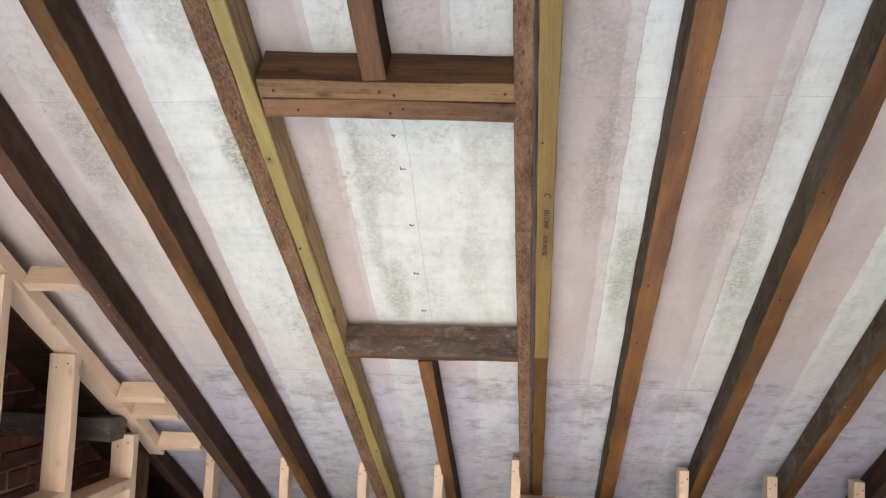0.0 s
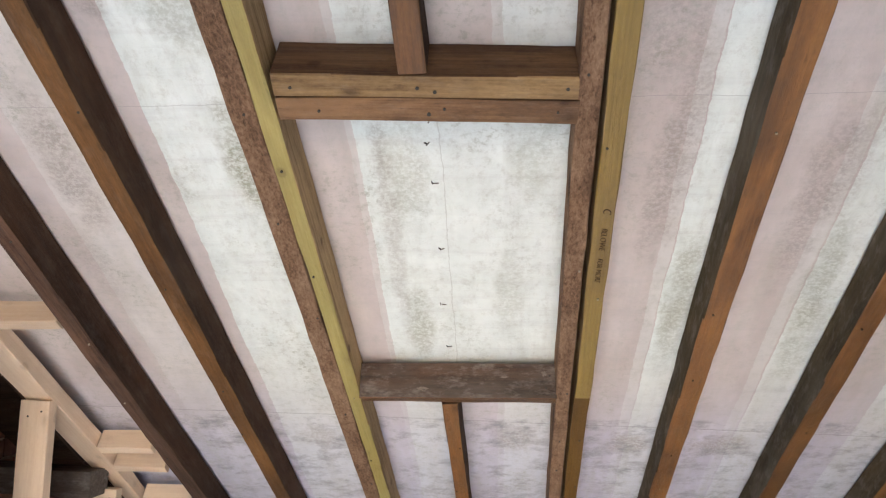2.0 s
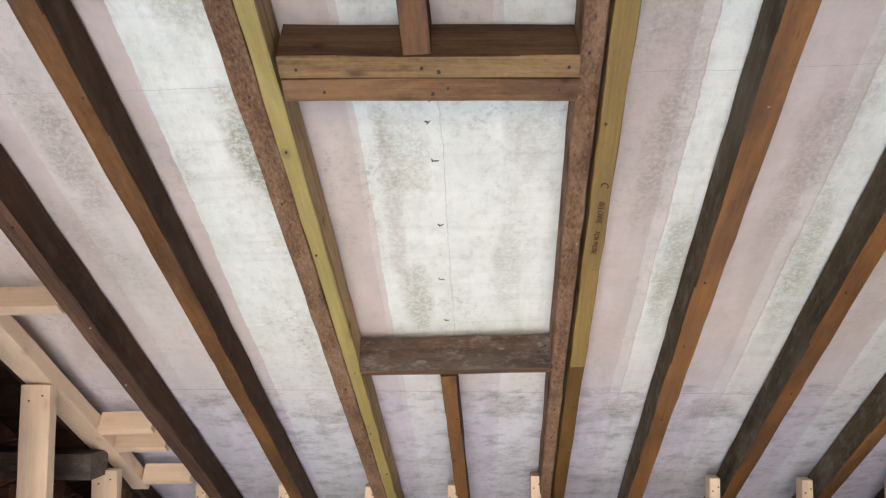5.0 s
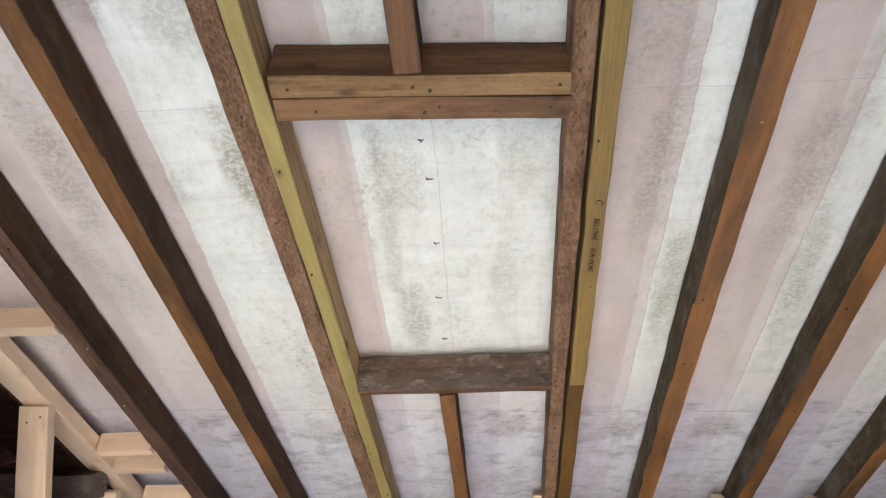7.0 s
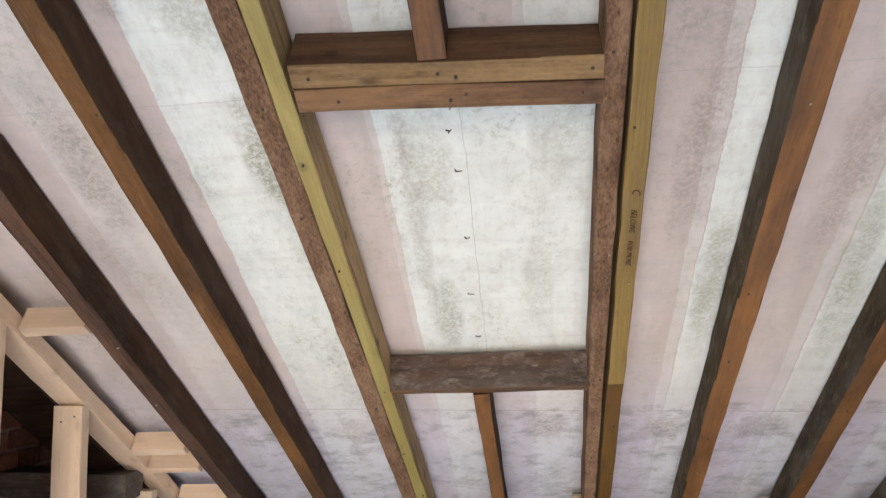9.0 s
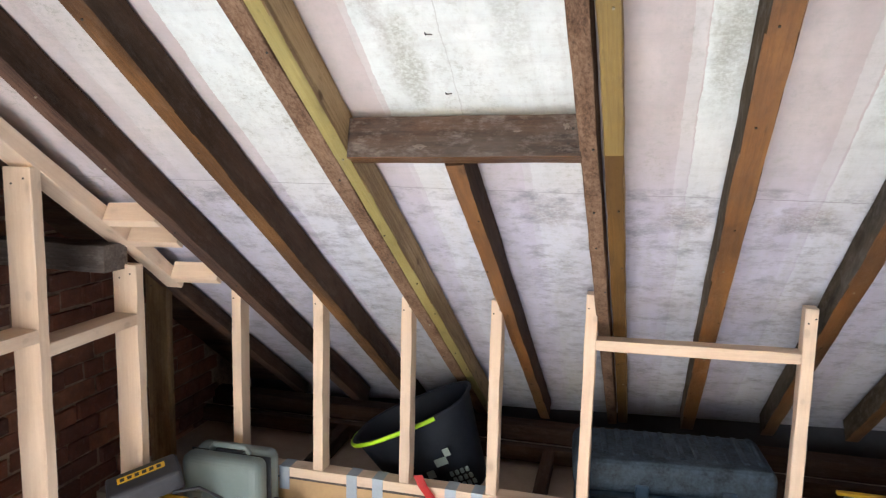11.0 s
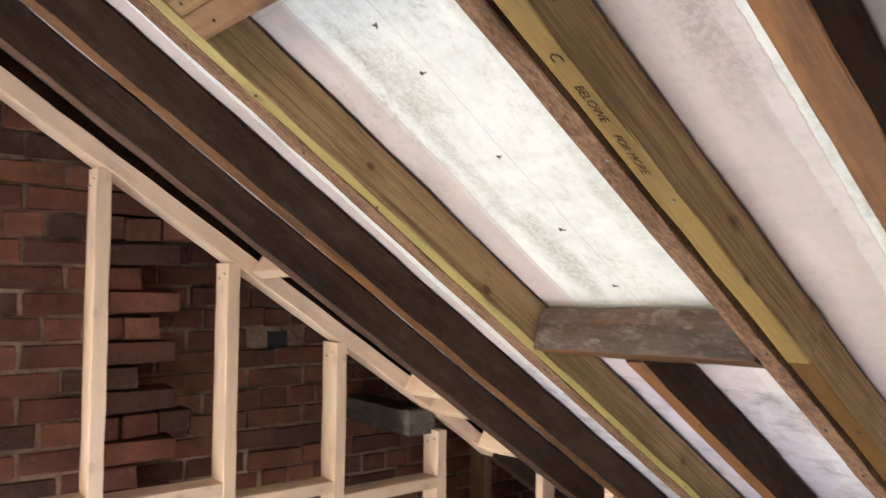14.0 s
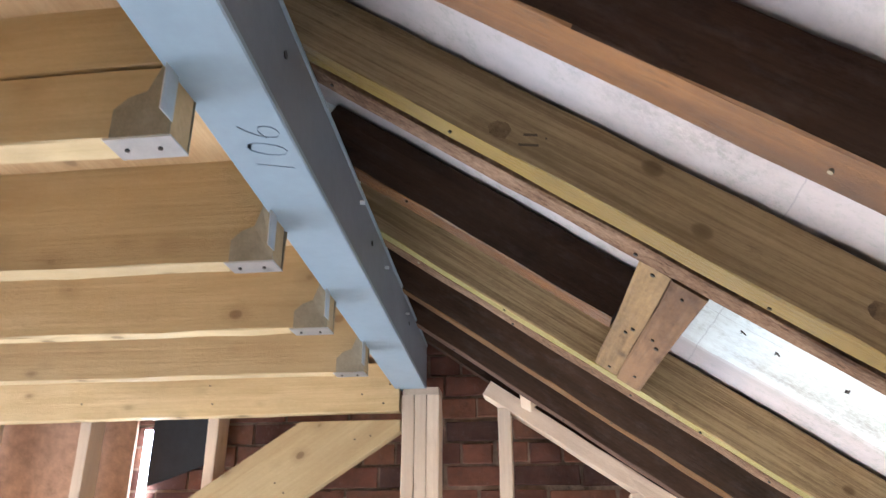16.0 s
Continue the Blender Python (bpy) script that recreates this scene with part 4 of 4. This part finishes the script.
def small_clutter():
    th = thing("cable_coil", "black coiled cable and fittings by the case", "cable", (-0.50, 2.50, 0))
    pts = []
    for k in range(90):
        a_ = k * 0.42
        pts.append((-0.50 + 0.055 * math.cos(a_) + 0.01 * math.sin(a_ * 0.3), 2.515 + 0.04 * math.sin(a_), 0.02 + 0.0023 * k))
    part("coil", tube_bmesh(pts, 0.010, 6), M_BLACK, th, "", None, True)
    card = tagged(box("cardboard_piece", 0.22, 0.46, 2.72, 3.05, 0.062, 0.070, M_CARD, bevel=0.001), "flat piece of brown cardboard on the eaves floor", "cardboard")
    bm = bmesh.new()
    g = [[bm.verts.new((0.22 + 0.035 * i, 2.70 + 0.03 * j, 0.075 + 0.025 * abs(noise.noise((i * 0.8, j * 0.9, 4.2))) + 0.018 * (i % 2))) for j in range(4)] for i in range(5)]
    for i in range(4):
        for j in range(3):
            bm.faces.new((g[i][j], g[i + 1][j], g[i + 1][j + 1], g[i][j + 1]))
    bmesh.ops.solidify(bm, geom=bm.faces[:], thickness=0.002)
    tagged(finish("torn_card", bm, M_CARD), "crumpled torn scrap of pale card", "cardboard")
    lv = thing("spirit_level", "yellow box-section spirit level lying in the eaves", "spirit level", (1.55, 3.05, 0.07))
    for z in (0.24, 0.275, 0.215):
        part("rail", box_bmesh(1.42, 1.98, 3.05, 3.075, z, z + 0.012, 0.002, 1), M_YELLOW, lv)
    part("vial", box_bmesh(1.45, 1.50, 3.045, 3.08, 0.228, 0.275, 0.003, 1), M_GREY, lv, "clear vial block")
    part("support", box_bmesh(1.44, 1.96, 3.055, 3.07, 0.06, 0.216), M_BLACK, lv)


small_clutter()

# work lamp
lampy = thing("work_lamp", "bright white work lamp on a slim stand by the gable", "lamp", (-0.90, 0.615, 0.0))
part("pole", tube_bmesh([(-0.905, 0.615, 0.02), (-0.905, 0.615, 1.25)], 0.010, 10), M_BLACK, lampy, "", None, True)
for k in range(3):
    a_ = k * math.tau / 3
    part("leg", tube_bmesh([(-0.905, 0.615, 0.30), (-0.905 + 0.05 * math.cos(a_), 0.615 + 0.2 * math.sin(a_), 0.008)], 0.007, 8), M_BLACK, lampy)
face = look((-0.90, 0.615, 1.322), (1.38, 0.71, 1.62))
part("housing", disc_bmesh(0.054, 0.03, 28), M_BLACK, lampy, "", face @ Matrix.Translation((0, 0, 0.024)))
bm = bmesh.new()
bmesh.ops.create_uvsphere(bm, u_segments=24, v_segments=12, radius=0.05)
for v in bm.verts:
    v.co.z *= 0.4
part("lens", bm, M_GLOW, lampy, "glowing white lens", face, True)

# writing on the golden timber
for words, s_, size in (("C", 0.250, 0.024), ("BELOWE", 0.335, 0.0185), ("FOR MORE", 0.437, 0.0175)):
    lettering("handwriting", words, size, M_INK, sister_right, ROOF @ pose(0.611, s_, -0.0004, 180, 0, 90), 0.95, -0.0003, 0.25)

# nails and staples on the membrane and timbers
for x, s, a_ in ((0.247, 0.150, 20), (0.253, 0.262, 70), (0.256, 0.475, 40), (0.245, 0.690, 80), (0.251, 0.880, 60), (0.255, 0.09, 10)):
    th = thing("membrane_tear", "small dark nail tear in the pale membrane", "nail", on_roof(x, s, DEPTH), "membrane nails")
    part("nail", box_bmesh(-0.0034, 0.0034, -0.0006, 0.0006, -0.002, 0.006), M_NAIL, th, "", ROOF @ pose(x, s, DEPTH + 0.004, 0, 0, a_))
    part("flap", box_bmesh(-0.006, 0.006, -0.005, -0.0035, -0.001, 0.001), M_GREYWOOD, th, "", ROOF @ pose(x + 0.008, s + 0.004, DEPTH + 0.0030, 8, 0, a_ - 70))

# stamp and knots on the side of the golden sister timber
SIDE = ROOF @ Matrix.Translation((0.6312 - 0.4 * SPLAY, 0, 0)) @ Matrix.Rotation(-SPLAY, 4, "Z") @ Matrix.Rotation(radians(90), 4, "Y")
for i, (s_, n_, w) in enumerate(((-0.235, 0.075, 0.030), (-0.232, 0.062, 0.024), (-0.240, 0.050, 0.020), (-0.268, 0.040, 0.018), (-0.262, 0.026, 0.026))):
    part("stamp_bar", box_bmesh(-0.0018, 0.0018, -w / 2, w / 2, 0, 0.0004), M_STAMP, sister_right, "", SIDE @ pose(-n_, s_, 0, 0, 0, 28))


M_KNOT = plain("knot_wood", (0.21, 0.135, 0.066), 0.7, 0, 0.6, 50, 0.3)


def ring_knot(s_, n_, r):
    bm = bmesh.new()
    rr = random.Random(int(s_ * 1000))
    mid = bm.verts.new((0, 0, 0.0004))
    rim = [bm.verts.new((r * rr.uniform(0.75, 1.0) * math.cos(k * math.tau / 20), 1.3 * r * rr.uniform(0.75, 1.0) * math.sin(k * math.tau / 20), 0.0)) for k in range(20)]
    for k in range(20):
        bm.faces.new((mid, rim[k], rim[(k + 1) % 20]))
    bmesh.ops.remove_doubles(bm, verts=bm.verts, dist=1e-6)
    part("knot", bm, M_KNOT, sister_right, "dark round knot", SIDE @ pose(-n_, s_, 0.0004))


ring_knot(-0.306, 0.026, 0.014)
ring_knot(0.184, 0.046, 0.014)

# nails where the joists meet the post
for y, z in ((0.37, 2.20), (0.39, 2.26), (0.30, 2.23), (-0.2, 2.21), (-0.215, 2.27), (-0.66, 2.22)):
    part("nail", disc_bmesh(0.003, 0.003, 8), M_NAIL, end_joist, "", pose(-0.9225, y, z, 0, 90))
for y, z in ((0.33, 2.10), (0.28, 2.09), (0.06, 1.93), (0.03, 1.96), (-0.33, 1.68), (-0.35, 1.71)):
    part("nail", disc_bmesh(0.003, 0.003, 8), M_NAIL, back_rafter, "", pose(-0.9325, y, z, 0, 90))

# nail heads in the pale studs
for ob in [o for o in gable_frame.children] + [o for o in knee.children]:
    if not ob.name.startswith("stud"):
        continue
    L = ob.dimensions.x
    m = ob.matrix_basis
    far = ob.parent == knee
    for u in (L / 2 - 0.03, L / 2 - 0.045):
        side = 0.011 if u > L / 2 - 0.04 else -0.009
        if far:
            spot = m @ Vector((u, side, -0.0325))
            turn = m.to_3x3().to_4x4()
        else:
            spot = m @ Vector((u, -0.0205 if m.to_3x3()[1][1] > 0 else 0.0205, side * 2))
            turn = m.to_3x3().to_4x4() @ Matrix.Rotation(radians(90), 4, "X")
        finish("nail", disc_bmesh(0.003, 0.0025, 7), M_NAIL, ob.parent, "", Matrix.Translation(spot) @ turn)

# plaster splashes on the weathered trimmer
def splash(x, n_, rx, rn, seed):
    r = random.Random(seed)
    bm = bmesh.new()
    mid = bm.verts.new((0, 0, 0.0016))
    rim = [bm.verts.new((rx * r.uniform(0.45, 1.1) * math.cos(k * math.tau / 18), rn * r.uniform(0.4, 1.1) * math.sin(k * math.tau / 18), 0.0)) for k in range(18)]
    for k in range(18):
        bm.faces.new((mid, rim[k], rim[(k + 1) % 18]))
    lean = math.atan(0.36)
    m = ROOF @ Matrix.Translation((x, 0.968 - 0.36 * n_, n_)) @ Matrix.Rotation(radians(90) + lean, 4, "X")
    for v in bm.verts:
        v.co.z += 0.0015
    part("splash", bm, M_SPLASH, lower_trimmer, "pale plaster splash", m)


for i, (x, n_, rx, rn) in enumerate(((0.183, 0.014, 0.018, 0.007), (0.405, 0.045, 0.020, 0.006), (0.515, 0.055, 0.008, 0.010))):
    splash(x, n_, rx, rn, i)

# ---- brick gable, last ----
gable = shell("wall_gable", -1.62, -1.405, -3.2, 3.75, -0.06, 3.1, M_MORTAR, "old brick gable wall with lime mortar joints", "wall")
pier = shell("wall_gable_pier", -1.402, -1.1640, -3.2, 1.20, -0.06, 3.05, M_MORTAR, "brick pier standing forward of the gable", "wall")
COURSE, BRICK_L = 0.0752, 0.225


def brick_mesh(length, seed):
    r = random.Random(seed)
    bm = box_bmesh(-0.10, 0.0, -length / 2, length / 2, -0.0325, 0.0325, 0.004, 1)
    for v in bm.verts:
        v.co += Vector((r.uniform(-0.004, 0.004), r.uniform(-0.004, 0.004), r.uniform(-0.0035, 0.0035)))
    me = bpy.data.meshes.new("brick")
    bmesh.ops.recalc_face_normals(bm, faces=bm.faces)
    bm.to_mesh(me)
    bm.free()
    me.materials.append(M_BRICK)
    return me


FULL = [brick_mesh(0.214, k) for k in range(6)]
HALF = [brick_mesh(0.102, 20 + k) for k in range(4)]
LAID = [0]


def lay(parent, x, y, z, half):
    me = RND.choice(HALF if half else FULL)
    ob = new("brick", me)
    ob.location = (x + RND.uniform(-0.007, 0.006), y + RND.uniform(-0.004, 0.004), z + RND.uniform(-0.003, 0.003))
    ob.rotation_euler = (RND.uniform(-0.006, 0.006), 0, RND.uniform(-0.012, 0.012))
    ob.parent = parent
    LAID[0] += 1


def rest(name, parent, cells):
    """Bricks out of the way, joined."""
    verts, faces = [], []
    base = [(x, y, z) for x in (-0.10, 0.0) for y in (-0.5, 0.5) for z in (-0.0325, 0.0325)]
    quads = [(0, 1, 3, 2), (4, 6, 7, 5), (0, 4, 5, 1), (2, 3, 7, 6), (0, 2, 6, 4), (1, 5, 7, 3)]
    for x, y, z, half in cells:
        o = len(verts)
        L = 0.102 if half else 0.214
        j = RND.uniform(-0.003, 0.004)
        verts += [(x + a_ + j, y + b_ * L, z + c_) for a_, b_, c_ in base]
        faces += [tuple(o + i for i in q) for q in quads]
    me = bpy.data.meshes.new(name)
    me.from_pydata(verts, [], faces)
    me.materials.append(M_BRICK)
    ob = new(name, me)
    ob.parent = parent
    return tagged(ob, kind="stuff")


def courses(parent, face_x, y0, edge, z0, z1, single, hole=None):
    left = []
    k = 0
    z = z0
    while z < z1:
        y = y0 + (0.1125 if k % 2 else 0.0)
        headers = k % 4 == 3
        step = 0.1125 if headers else BRICK_L
        end = edge(z, k)
        while y + step / 2 < end:
            if not (hole and hole(y, z)):
                if single(y, z):
                    lay(parent, face_x, y, z, headers)
                else:
                    left.append((face_x, y, z, headers))
            y += step
        z += COURSE
        k += 1
    rest("bricks", parent, left)


def pier_edge(z, k):
    if z < 0.62:
        return 2.05 - 0.10 * (k % 3) - 0.25 * (z / 0.62) ** 2
    return 1.50 - (0.05 if k % 3 == 1 else 0.0) - (0.10 if z > 1.9 else 0.0)


courses(pier, -1.155, -1.15, pier_edge, 0.04, 2.62, lambda y, z: 0.55 < y and 0.40 < z < 2.3)
courses(gable, -1.395, 1.22, lambda z, k: 3.6, 0.05, 2.2, lambda y, z: 1.3 < y < 3.2 and z < 1.75,
        lambda y, z: abs(y - 1.90) < 0.09 and abs(z - 1.39) < 0.04)
# Added to shut out daylight at the open eaves corner.
shell("wall_gable_foot", -1.62, -1.405, 3.751, 4.1, -0.06, 0.62, M_MORTAR, "added gable piece blocking light at the eaves corner", "wall")
low_pier = shell("wall_gable_footing", -1.402, -1.168, 1.402, 1.66, -0.06, 0.48, M_MORTAR, "broken brickwork at the foot of the pier", "wall")

# Flat black block in place of a hole's inner shade.
part("putlog_hole", box_bmesh(-1.4045, -1.4005, 1.860, 1.940, 1.358, 1.424), M_BLACK, gable, "black block standing for the shade of a square hole")
